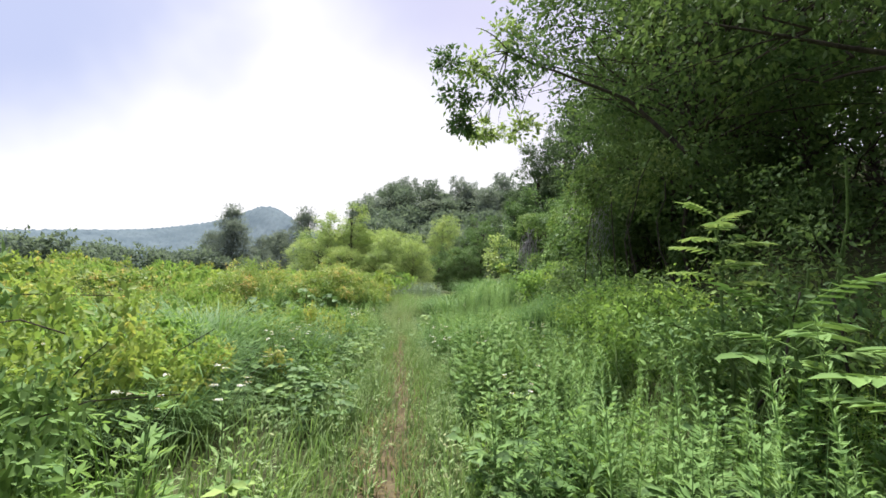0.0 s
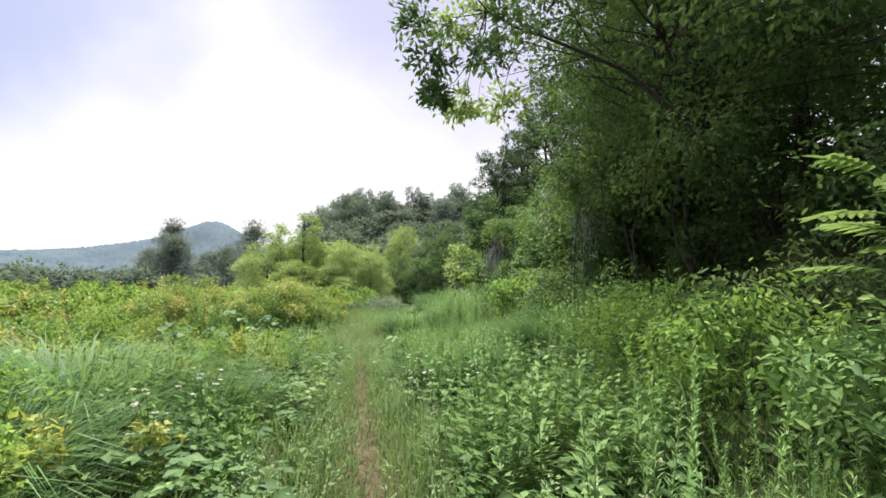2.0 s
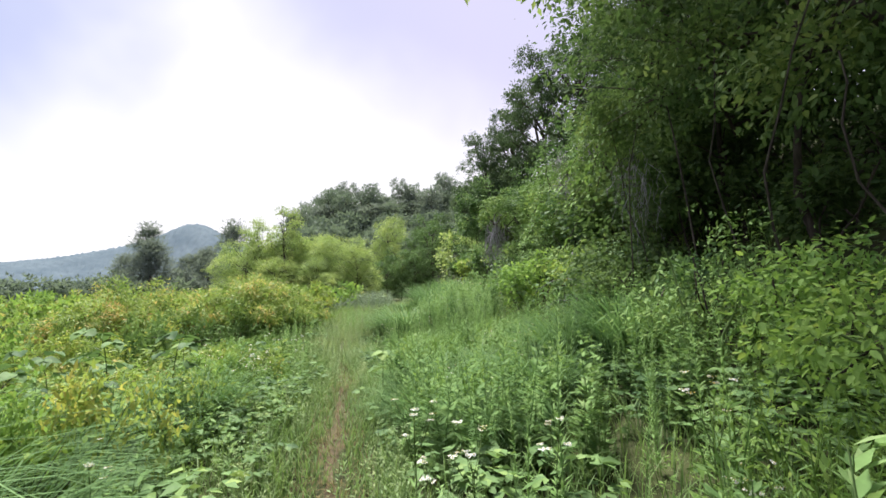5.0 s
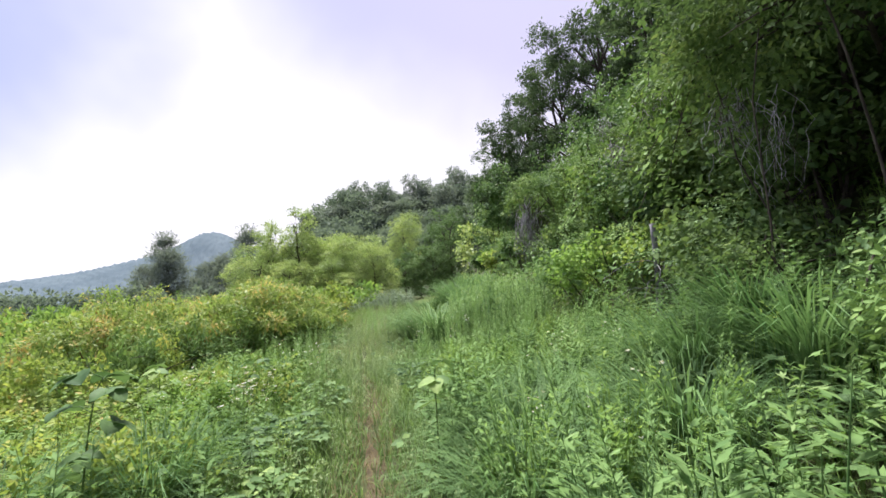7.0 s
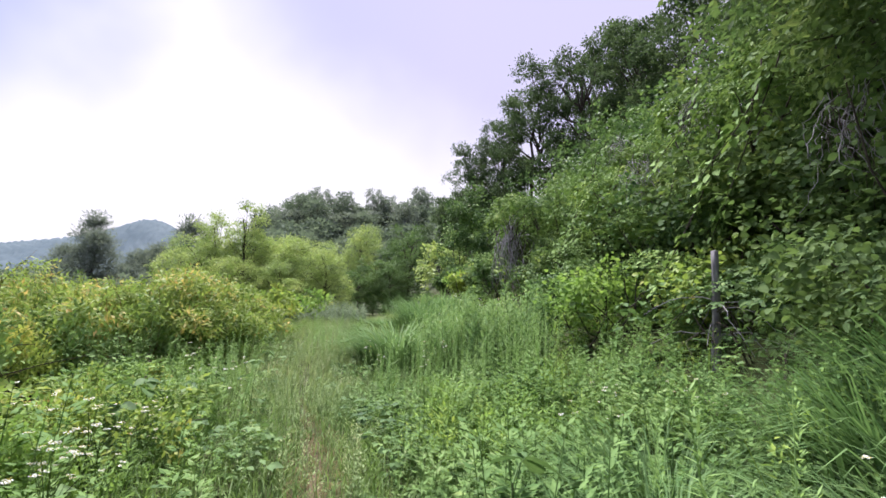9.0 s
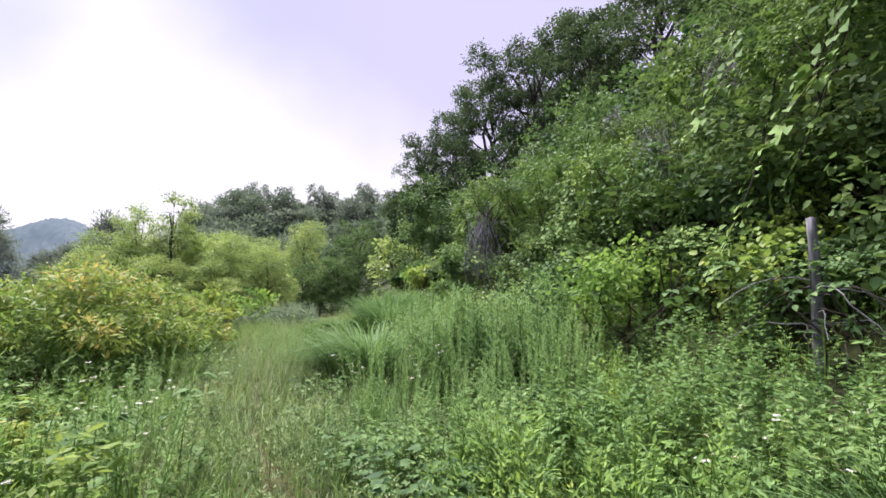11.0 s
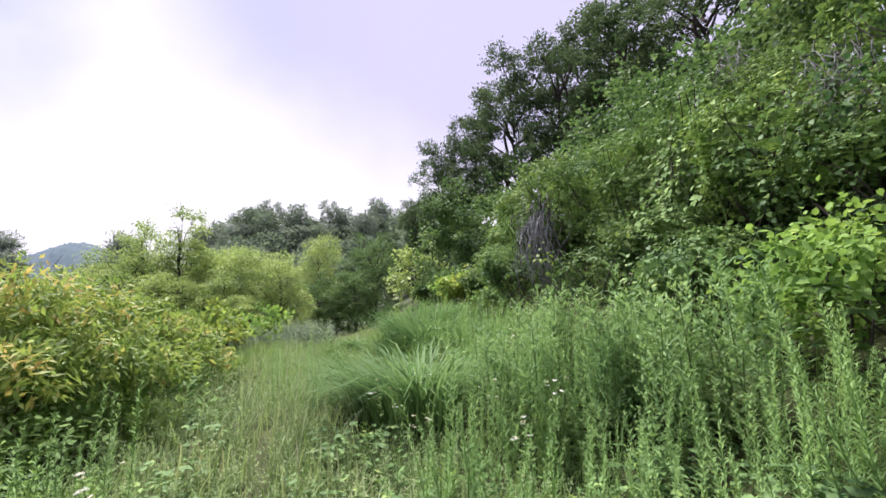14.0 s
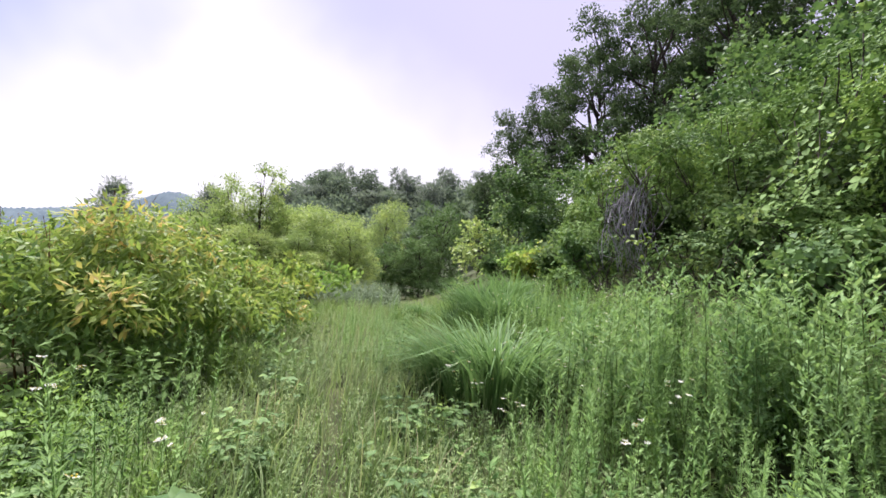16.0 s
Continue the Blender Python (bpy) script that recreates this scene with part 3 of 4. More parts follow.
def grass_clump(n, h, r):
    P = np.concatenate([rng.normal(0, r * 0.4, (n, 2)), np.zeros((n, 1))], 1)
    out = unit(P + ring(n) * 0.12 * r + 1e-4)
    return grass(P, out, h * rng.uniform(0.6, 1.15, n), rng.uniform(0.006, 0.013, n), rng.uniform(0.5, 1.25, n))


CLUMPS = ((-0.2, 18.25, 1.55, 1.35), (-0.75, 18.9, 1.1, 1.2), (0.85, 22.8, 1.6, 1.3), (0.75, 25.0, 1.85, 1.2), (1.7, 25.6, 1.6, 1.1), (0.6, 8.8, 1.0, 1), (0.4, 7.8, 0.85, 0.9), (1.75, 8.4, 1.05, 1), (2.4, 9.4, 1.1, 1), (3.0, 8.7, 1.15, 1.1), (3.2, 9.7, 1.2, 1),
          (-2.45, 4.55, 1.2, 1.2), (-3.2, 5.1, 1.25, 1.2), (-2.9, 3.8, 1.15, 1.2), (-3.7, 4.3, 1.2, 1.2), (-1.75, 3.1, 0.95, 1.0), (-2.3, 2.6, 1.0, 1.1), (-1.9, 4.4, 0.9, 1.0), (-1.6, 5.2, 0.8, 1.0), (-2.3, 5.7, 1.05, 1.1), (-1.3, 2.2, 0.7, 0.9), (-1.7, 1.4, 0.9, 1.0), (-3.9, 5.6, 1.2, 1.2), (-2.0, 8.1, 0.95, 0.8), (-2.5, 7.5, 1.0, 0.9), (-1.9, 6.0, 0.8, 0.8), (1.25, 9.9, 1.0, 1),
          (0.9, 7.0, 0.8, 0.8), (-1.0, 29.0, 1.1, 1), (0.1, 24.0, 1.0, 1))


def clumps():
    """Tufts of silver grass: a dense heart and the long arching blades that stand out."""
    kinds = []
    for _ in range(3):
        rows = [("tuft", grass_clump(700, 1.0, 0.42))]
        rows += [("blade", grass(np.array([[0.06 * math.cos(a), 0.06 * math.sin(a), 0]]), np.array([[math.cos(a), math.sin(a), 0]]), 1.22, 0.018, rng.uniform(0.7, 1.15))) for a in np.arange(8) * 2.4]
        meshes = []
        for nm, VF in rows:
            me = raw_mesh(nm, *VF)
            me.materials.append(M_SEDGE)
            meshes.append((nm, me))
        kinds.append(meshes)
    for k, (x, y, h, w) in enumerate(CLUMPS):
        root = thing("grass_clump", x, y, "arching tuft of long green silver grass", "grass clump", "grass tufts by the path")
        root.location.z -= 0.02
        root.rotation_euler[2] = 1.17 * k
        tall = h * (1.05 if x < -1.2 and y < 6 else 1.0)
        root.scale = (tall * w, tall * w, tall)
        for nm, me in kinds[k % 3]:
            ob = new(nm, me)
            ob.parent = root
            if nm == "tuft":
                tagged(ob, kind="stuff")


def fleabane(h):
    """A branched weed with white daisy heads."""
    root = new("fleabane")
    heads = []
    piece("stem", tube([(0, 0, 0), (0.01, 0.01, h * 0.35), (0, 0, h * 0.7)], (0.005, 0.004, 0.003), 4), M_STEM, root)
    for k in range(7):
        z0, a = h * (0.45 + 0.25 * rng.random()), rng.uniform(0, 6.28)
        tip = np.array([math.cos(a) * 0.13, math.sin(a) * 0.13, h]) * rng.uniform(0.75, 1.05)
        piece("branch", tube([(0, 0, z0), tip * [0.6, 0.6, 0.85], tip], (0.003, 0.002, 0.0015), 3), M_STEM, root)
        heads.append(tip)
    n = 40
    z = rng.uniform(0.05, 0.85, n) * h
    out = ring(n)
    piece("foliage", blades(np.stack([0 * z, 0 * z, z], 1), out + [0, 0, 0.5], np.tile([0, 0, 1.0], (n, 1)), 0.11 * (1.1 - z / h), 0.022), M_SPIRE, root)
    for tip in heads:
        petals, discs = [], []
        for j in range(4):
            c = tip + np.array([math.cos(j * 1.7), math.sin(j * 1.7), 0.25 * math.sin(j * 3)]) * (0.016 if j else 0.0)
            up = unit(np.array([c[0] * 1.2, c[1] * 1.2, 0.35]) + rng.normal(0, 0.12, 3))
            m = 10
            a = np.arange(m) / m * 2 * np.pi
            u = unit(np.cross(up, [0.3, 0.8, 0.1]))
            v = np.cross(up, u)
            ray = np.cos(a)[:, None] * u + np.sin(a)[:, None] * v
            petals.append(blades(c + ray * 0.003, ray, np.tile(up, (m, 1)), 0.0068, 0.0046, 0.1, 0.7))
            discs.append(tube([c, c + up * 0.002, c + up * 0.003], (0.0035, 0.003, 0.0004), 5))
        head = piece("flower_head", merge(petals), M_PETAL, root, "white daisy rays")
        piece("disc", merge(discs), M_EYE, head)
    return root


def flowers():
    kinds = [fleabane(0.75), fleabane(0.85), fleabane(0.65)]
    spots = np.concatenate([beside(18, 1.2, 4.0, 14.4, 19), beside(14, 2.6, 5.2, 19, 26), beside(15, 2.8, 5.6, 16.4, 20), beside(8, 1.2, 2.6, 5, 9), beside(8, -2.6, -1.2, 2.5, 6), beside(12, -4.2, -1.0, 0.2, 3), beside(14, -2.4, -1.2, 9.5, 11.6), beside(7, -2.2, -0.8, 11.5, 15.5), beside(6, 0.5, 1.4, 2, 7), beside(6, 2, 3.5, 9, 12)])
    for k, (x, y, z) in enumerate(spots):
        m = pose(x, y, z, 0, 0, 77 * k)
        if k < 3:
            ob = kinds[k]
            ob.matrix_world = m
        else:
            ob = copy_thing(kinds[k % 3], m @ Matrix.Scale((0.7 if y < 13 else 0.85) + 0.4 * rng.random(), 4))
        tagged(ob, "branched fleabane with small white daisy flowers", "wildflower", "fleabanes in the weeds")


def thing(name, x, y, label, category, group="", z=None):
    ob = new(name)
    ob.location = (x, y, float(land(x, y)) if z is None else z)
    return tagged(ob, label, category, group)


def bramble(r, h, mat, tips=420, size=0.1):
    """A low mound of creeping stems and leaves, built at the origin."""
    blobs = [(0, 0, h * 0.3, r, r, h * 0.7)] + [(rng.normal(0, r * 0.45), rng.normal(0, r * 0.45), h * rng.uniform(0.35, 0.65), r * 0.5, r * 0.5, h * 0.42) for _ in range(5)]
    tall = [(rng.normal(0, r * 0.5), rng.normal(0, r * 0.5), h * rng.uniform(0.75, 1.0), r * 0.16, r * 0.16, h * 0.32) for _ in range(5)]
    leaf = merge([foliage(blobs, int(tips * 0.85), 7, size, 0.08, 0.55, -0.2, 0.5, gap=0.42), foliage(tall, int(tips * 0.22), 7, size, 0.05, 0.5, -0.6, 0.8)])
    stems = [limb((rng.normal(0, r * 0.3), rng.normal(0, r * 0.3), 0), (rng.normal(0, r * 0.7), rng.normal(0, r * 0.7), h * rng.uniform(0.6, 0.95)), 0.009, 0.003, 0.2, 5, 4) for _ in range(8)]
    return leaf, merge(stems), mat


def put(kinds, name, label, category, group, spots):
    """Copies of a plant at (x, y, turn, scale, height scale): a crown, and stems that are joined twigs or single limbs."""
    made = []
    for leaf, stems, mat in kinds:
        single = isinstance(stems, list)
        rows = [("crown" if single else "foliage", leaf, mat)]
        rows += [("limb" if k else "trunk", st, M_BARK) for k, st in enumerate(stems)] if single else [("runner", stems, M_BARK)]
        meshes = []
        for part_name, VF, m in rows:
            me = raw_mesh(part_name, *VF)
            me.materials.append(m)
            meshes.append((part_name, me))
        made.append(meshes)
    for k, (x, y, turn, s, sz) in enumerate(spots):
        root = thing(name, x, y, label, category, group)
        root.location.z -= 0.03
        root.rotation_euler[2] = turn
        root.scale = (s, s, sz)
        for part_name, me in made[k % len(made)]:
            ob = new(part_name, me)
            ob.parent = root
            if part_name == "runner":
                tagged(ob, kind="stuff")


def field():
    kinds = [bramble(1.15, 1.0, M_CREEP, 480, 0.09), bramble(1.1, 1.0, M_HERB, 480, 0.08), bramble(1.15, 1.0, M_CREEP, 460, 0.1), bramble(1.2, 1.05, M_TRAIL, 420, 0.11)]
    spots = []
    for gy in np.arange(-4.0, 17, 1.5):
        for gx in np.arange(2.7, 14.5, 1.75):
            x, y = path_x(gy) - gx + rng.normal(0, 0.35), gy + rng.normal(0, 0.35)
            if (x + 6.5) ** 2 / 9 + (y - 17.8) ** 2 / 7 > 1 and (gy > 0.5 or (int(gx * 4) + int(gy * 2)) % 2):
                spots.append((x, y, rng.uniform(0, 6), rng.uniform(0.75, 1.25), rng.uniform(0.55, 1.45) * (0.75 if gx < 3.5 else 1.0)))
    for gy in np.arange(-1.0, 13, 0.85):
        x, y = path_x(gy) - 1.95 + rng.normal(0, 0.3), gy + rng.normal(0, 0.2)
        spots.append((float(x), float(y), rng.uniform(0, 6), rng.uniform(0.4, 0.62), rng.uniform(0.5, 0.9)))
    gold = [p for k, p in enumerate(spots) if p[1] > 6.5 and k % 4 == 0]
    put(kinds, "bramble_mound", "sprawling yellow-green mound of brambles and creepers", "shrub", "creeper mounds of the field", [p for p in spots if p not in gold])
    put([bramble(1.0, 1.1, M_YELLOW, 460, 0.1)], "bramble_mound", "bramble mound with yellow and orange leaf tips", "shrub", "creeper mounds of the field", gold)
    kinds = [bramble(1.5, 1.0, M_CREEP, 230, 0.17), bramble(1.5, 1.0, M_HERB, 230, 0.17), bramble(1.5, 1.0, M_YELLOW, 230, 0.17), bramble(1.4, 1.0, M_CREEP, 230, 0.2)]
    spots = []
    for gy in np.arange(20, 44, 3.6):
        for gx in np.arange(6.5, 40, 3.9):
            x, y = -gx + rng.normal(0, 0.8), gy + rng.normal(0, 0.8)
            if not (x > -10 and y < 23):
                spots.append((x, y, rng.uniform(0, 6), rng.uniform(1.1, 1.7), rng.uniform(0.9, 2.0)))
    put(kinds, "field_shrub", "rounded yellow-green shrub overgrown with creepers", "shrub", "shrubs of the far field", spots)


def yellow_shrub(x, y, r, h, n):
    root = thing("yellow_shrub", x, y, "bushy shrub with yellow-green leaves and orange tips", "shrub", "yellow shrubs at the clearing")
    blobs, low = [], [(0, 0, h * 0.28, r * 1.05, r * 1.05, h * 0.32)]
    for k in range(22):
        a, q = k * 2.4, r * math.sqrt((k + 0.5) / 22) * 0.98
        top = h * rng.uniform(0.68, 1.02) * (1 - 0.42 * (q / r) ** 2)
        blobs.append((q * math.cos(a), q * math.sin(a), top * 0.74, r * 0.27, r * 0.27, top * 0.27))
        low.append((q * 1.1 * math.cos(a), q * 1.1 * math.sin(a), top * 0.34, r * 0.33, r * 0.33, top * 0.32))
        piece("stem", limb((q * 0.3 * math.cos(a), q * 0.3 * math.sin(a), -0.05), (q * math.cos(a), q * math.sin(a), top * 1.06), 0.014, 0.003, 0.08, 6, 5), M_REDSTEM, root)
    piece("foliage", foliage(blobs, int(n * 1.35), 9, 0.135, 0.085, 0.3, -0.6, 0.6, droop=0.6, gap=0.12), M_YELLOW, root, "yellow-green leaves with orange tips")
    piece("lower_foliage", foliage(low, int(n * 1.1), 7, 0.125, 0.11, 0.36, -0.7, 0.5, droop=0.3, gap=0.15), M_TRAIL, root, "green inner leaves")


def vine_mass(x, y, z, rx, ry, rz, n, mat=None, size=0.15, hole=None, broad=0.78, name="vine_covered_bush", label="bush smothered in broad-leaved climbing vines"):
    root = thing(name, x, y, label, "vine thicket", "vine-covered bushes of the bank")
    g = root.location.z
    blobs = [(0, 0, z - g, rx, ry, rz)]
    for _ in range(9):
        d = sphere_dirs(1, -0.3)[0]
        blobs.append((d[0] * rx * 0.75, d[1] * ry * 0.75, z - g + d[2] * rz * 0.75, rx * 0.4, ry * 0.4, rz * 0.33))
    V, F = foliage(blobs, n, 6, size, min(0.15, size * 1.3), broad, -0.9, 0.5, ovates if size < 0.16 else blades, gap=0.5)
    if hole:
        k, faces = (6, OVATE_FACES) if size < 0.16 else (4, ([0, 1, 2], [0, 2, 3]))
        c = V.reshape(-1, k, 3).mean(1) + [x, y, g]
        gone = (((c - hole[0]) / hole[1]) ** 2).sum(1) < 1
        V = V.reshape(-1, k, 3)[~gone].reshape(-1, 3)
        i = np.arange(len(V) // k)[:, None] * k
        F = np.concatenate([i + f for f in faces])
    piece("foliage", (V, F), mat or M_VINE, root)
    for b in (blobs[:2] if name == "hanging_spray" else blobs):
        piece("stem", limb((rng.normal(0, rx * 0.3), rng.normal(0, ry * 0.3), -0.1), b[:3], min(0.05, 0.016 * rx), 0.006 + 0.003 * rx, 0.15, 7, 5), M_STEM if name == "edge_shrub" else M_BARK, root)


HOLE = (np.array([3.5, 21.9, 3.2]), np.array([1.9, 2.0, 1.8]))


def bank():
    # Darker leaf colours behind the drifts put shade into the gaps between them.
    for k, y in enumerate(np.arange(11.5, 36, 2.1)):
        x = 5.6 + 0.3 * math.sin(k * 2.1) + 0.01 * y
        vine_mass(x, y, 2.6 + 0.25 * math.sin(k * 1.3), 1.9, 1.7, 2.6, 2300 if y < 24 else 1300, hole=HOLE, size=(0.10, 0.12, 0.085)[k % 3] if y < 24 else 0.19, mat=(M_TREE, M_LOCUST, M_VINE)[k % 3])
    for k, y in enumerate(np.arange(10.6, 35, 2.0)):     # the foot of the bank
        x = (3.6 if 13 < y < 18 else 3.9) + 0.3 * math.sin(k * 1.9) - (0.02 * (y - 12) if y > 12 else 0)
        vine_mass(x, y, float(land(x, y)) + 0.55, 1.0, 1.25, 0.95, 800 if y < 22 else 520, hole=HOLE, size=0.09 if y < 22 else 0.19, mat=(M_LOCUST, M_CREEP, M_HERB, M_VINE)[k % 4], name="bank_shrub", label="low leafy shrub overgrown with creepers at the bank's foot")
    for k, y in enumerate(np.arange(14, 40, 3.4)):
        vine_mass(9.3 + 0.6 * math.sin(k * 1.7), y, 5.6 + 0.7 * math.sin(k * 2.3), 3.0, 2.4, 4.4, 2400, size=0.17, mat=(M_VINE, M_LOCUST, M_VINE)[k % 3])
    for k, y in enumerate(np.arange(16, 36, 4.5)):
        vine_mass(13.5, y, 8.5, 3.2, 3.0, 5.5, 1100, size=0.28)
    for k, y in enumerate(np.arange(11.8, 34, 2.2)):     # dark leafy masses added inside the bank's thicket to darken its gaps
        vine_mass(6.3 + 0.2 * math.sin(k * 1.9), y, 2.9, 1.45, 1.6, 2.7, 1500, size=0.17, mat=M_TREE, name="thicket_shade_core", label="dark leafy mass added inside the bank's thicket to darken its gaps")
    vine_mass(4.9, 37.3, 5.6, 2.1, 2.1, 5.4, 4200, size=0.155, mat=M_VINE, name="vine_wrapped_tree", label="tall tree stump wrapped in climbing vines")
    vine_mass(7.6, 38.5, 5.6, 2.6, 2.6, 5.6, 2400, size=0.2, mat=M_VINE)
    vine_mass(4.0, 43, 4.0, 2.6, 2.6, 4.2, 1000, size=0.27, mat=M_LIGHT)
    for x, y, r, m in ((2.95, 3.7, 0.75, M_HERB), (3.05, 2.5, 0.7, M_TRAIL), (4.5, 3.4, 1.2, M_TREE), (2.9, 5.2, 0.7, M_HERB), (3.1, 7.2, 0.85, M_TRAIL)):
        vine_mass(x, y, float(land(x, y)) + r * 0.95, r, r * 1.15, r * 1.1, 900, size=0.062, broad=0.46, mat=m, name="edge_shrub", label="leafy green shrub standing at the wood's edge")
    # leafy sprays for the trees' low hanging branches, with stems added down to the ground
    for x, y, z in ((4.3, 6.8, 3.5), (3.9, 9.9, 4.2), (4.4, 8.6, 4.6)):
        vine_mass(x, y, z, 0.9, 1.1, 0.75, 620, size=0.1, broad=0.5, mat=M_LOCUST, name="hanging_spray", label="low hanging branches of the wood's edge, on added stems")
    # the dark undergrowth below the wood's edge
    # beyond x 5 the hollow's shade is put into a darker leaf colour
    for k, (x, y, r) in enumerate(((3.6, 0.2, 1.0), (3.4, 2.6, 0.9), (3.8, 4.4, 1.0), (3.5, 6.2, 0.85), (3.6, 8.0, 0.85), (3.5, 9.6, 0.9), (5.6, 1.6, 1.4), (8.0, 3.0, 1.5), (5.7, 8.4, 0.9), (6.4, 10.4, 1.0), (8.2, 7.2, 1.7), (6.6, 6.2, 0.9), (9.4, 9.2, 1.8), (7.6, 9.0, 1.2), (3.6, -1.8, 1.0), (9.0, 11.0, 1.8))):
        vine_mass(x, y, float(land(x, y)) + r * 0.55, r, r * 1.15, r, 820 if x < 5 else 560, size=0.068 if x < 5 else 0.13, broad=0.5, mat=(M_HERB, M_VINE, M_LOCUST)[k % 3] if x < 5 else M_TREE, name="undergrowth_shrub", label="shady green undergrowth shrub below the wood's edge")


def billow(n, size, under=0.25):
    """A drift of climbing vine over a bush: shingled leaves over the top and front, a few hanging below; unit radius at the origin."""
    m = int(n * (1 - under))
    d = np.concatenate([sphere_dirs(m, 0.0), sphere_dirs(n - m, -0.75)])
    lump = 1 + 0.13 * np.sin(d[:, 0] * 6 + 1.3) * np.sin(d[:, 1] * 7 + 0.4) + 0.1 * np.sin(d[:, 2] * 9 + d[:, 0] * 5)
    P = d * lump[:, None] * [1, 1, 0.72] * rng.uniform(0.86, 1.06, (n, 1))
    way = unit(d * [0.75, 0.75, 0.1] + rng.normal(0, 0.45, (n, 3)) - [0, 0, 0.62])
    face = unit(d * 0.8 + [0, 0, 0.7] + rng.normal(0, 0.28, (n, 3)))
    L = size * (rng.uniform(0.5, 1.1, n) + 0.9 * (rng.random(n) > 0.95))
    simple = np.arange(n) % 3 == 0
    leaf = [ovates(P[simple], way[simple], face[simple], L[simple], L[simple] * 0.72, 0.2, 0.22)]
    for turn in (-0.95, 0.0, 0.95):                     # three-part leaves among the simple ones
        k = ~simple
        w = way[k] * math.cos(turn) + unit(np.cross(way[k], face[k])) * math.sin(turn)
        leaf.append(ovates(P[k], w, face[k] + rng.normal(0, 0.15, (k.sum(), 3)), L[k] * 0.85, L[k] * 0.5, 0.2, 0.22))
    a = rng.uniform(0, 6.28, 14)                        # shoots that stand out of the drift
    for t in a:
        foot = np.array([0.7 * math.cos(t), 0.7 * math.sin(t), 0.35])
        tip = foot + [0.45 * math.cos(t), 0.45 * math.sin(t), rng.uniform(-0.2, 0.42)]
        u = rng.random((9, 1))
        Q = foot + (tip - foot) * u + rng.normal(0, 0.03, (9, 3))
        l = size * rng.uniform(0.4, 0.85, 9)
        leaf.append(ovates(Q, rng.normal(0, 0.6, (9, 3)) + [math.cos(t), math.sin(t), -0.4], rng.normal(0, 0.3, (9, 3)) + [0, 0, 1], l, l * 0.8))
    runner = [limb((0, 0, -0.9), (0.8 * math.cos(t), 0.8 * math.sin(t), 0.3 * rng.random()), 0.02, 0.008, 0.2, 6, 4) for t in a[:4]]
    return merge(leaf), runner


def billows():
    """Vine drifts stacked like ledges up the face of the bank."""
    kinds = []
    for n, size, mat in ((640, 0.125, M_KUDZU), (760, 0.105, M_TRAIL), (560, 0.14, M_KUDZU), (820, 0.098, M_VINE), (700, 0.115, M_TRAIL), (760, 0.095, M_LOCUST)):
        leaf, runner = billow(n, size)
        rows = [("foliage", leaf, mat)] + [("runner", r, M_BARK) for r in runner]
        meshes = []
        for nm, VF, m in rows:
            me = raw_mesh(nm, *VF)
            me.materials.append(m)
            meshes.append((nm, me))
        kinds.append(meshes)
    spots = []
    for x, z, step, y0, y1, pick in LEDGES:
        for y in np.arange(y0, y1, step):
            spots.append((x + rng.normal(0, 0.2), y + rng.normal(0, 0.3), z + rng.normal(0, 0.22), rng.uniform(0.5, 0.85), pick[rng.integers(0, len(pick))]))
    spots += [(x, y, z, r, k % 5) for k, (x, y, z, r) in enumerate(PORCH)]
    for k, (x, y, z, r, pick) in enumerate(spots):
        inside = (np.array([x, y, z]) - HOLE[0]) / (HOLE[1] + 0.25)
        if k < len(spots) - len(PORCH) and ((inside ** 2).sum() < 1 or (18.6 < y < 23.6 and x < 4.75 and 1.4 < z < 4.3)):
            continue
        if any(math.dist((x, y, z), c) < 0.85 for c, _, _ in TANGLES):
            continue
        root = new("vine_drift")
        root.location, root.rotation_euler, root.scale = (x, y, max(z, float(land(x, y)) + r * 0.5)), (0, 0.25, rng.normal(0, 0.5)), (r, r * 1.15, r)
        tagged(root, "billowing drift of climbing vine with broad bright-green leaves", "vine", "vine drifts on the bank")
        # below y 13.6 many drifts take the dark kind, shade put into leaf colour
        for nm, me in kinds[5 if y < 13.6 and pick not in (3, 5) and k % 2 else pick]:
            new(nm, me).parent = root


TANGLES = (((4.4, 15.2, 4.2), 0.6, 1.2), ((4.85, 14.2, 5.1), 0.55, 0.8), ((4.2, 11.0, 3.3), 0.45, 1.5))
# rows of drifts: x, height, spacing, from y, to y, kinds
# lower rows take darker kinds: the shade under the ledges put into leaf colour
LEDGES = ((4.15, 0.9, 1.7, 11.4, 27, (3, 5)), (4.3, 2.05, 1.45, 11.0, 28, (3, 5, 1, 0)), (4.55, 3.2, 1.4, 11.0, 28, (1, 3, 4, 0, 5)), (4.85, 4.3, 1.4, 11.2, 29, (1, 4, 2, 0, 5)), (5.25, 5.25, 1.4, 12.4, 30, (0, 4, 2)), (6.2, 5.9, 1.6, 13.5, 32, (0, 2, 4)))
PORCH = ((3.55, 21.2, 4.95, 0.75), (4.2, 22.3, 5.15, 0.85), (3.6, 23.2, 4.85, 0.75), (4.4, 20.8, 4.9, 0.7), (2.95, 23.9, 2.0, 0.65), (4.6, 20.3, 3.6, 0.6), (3.3, 24.2, 3.4, 0.7))


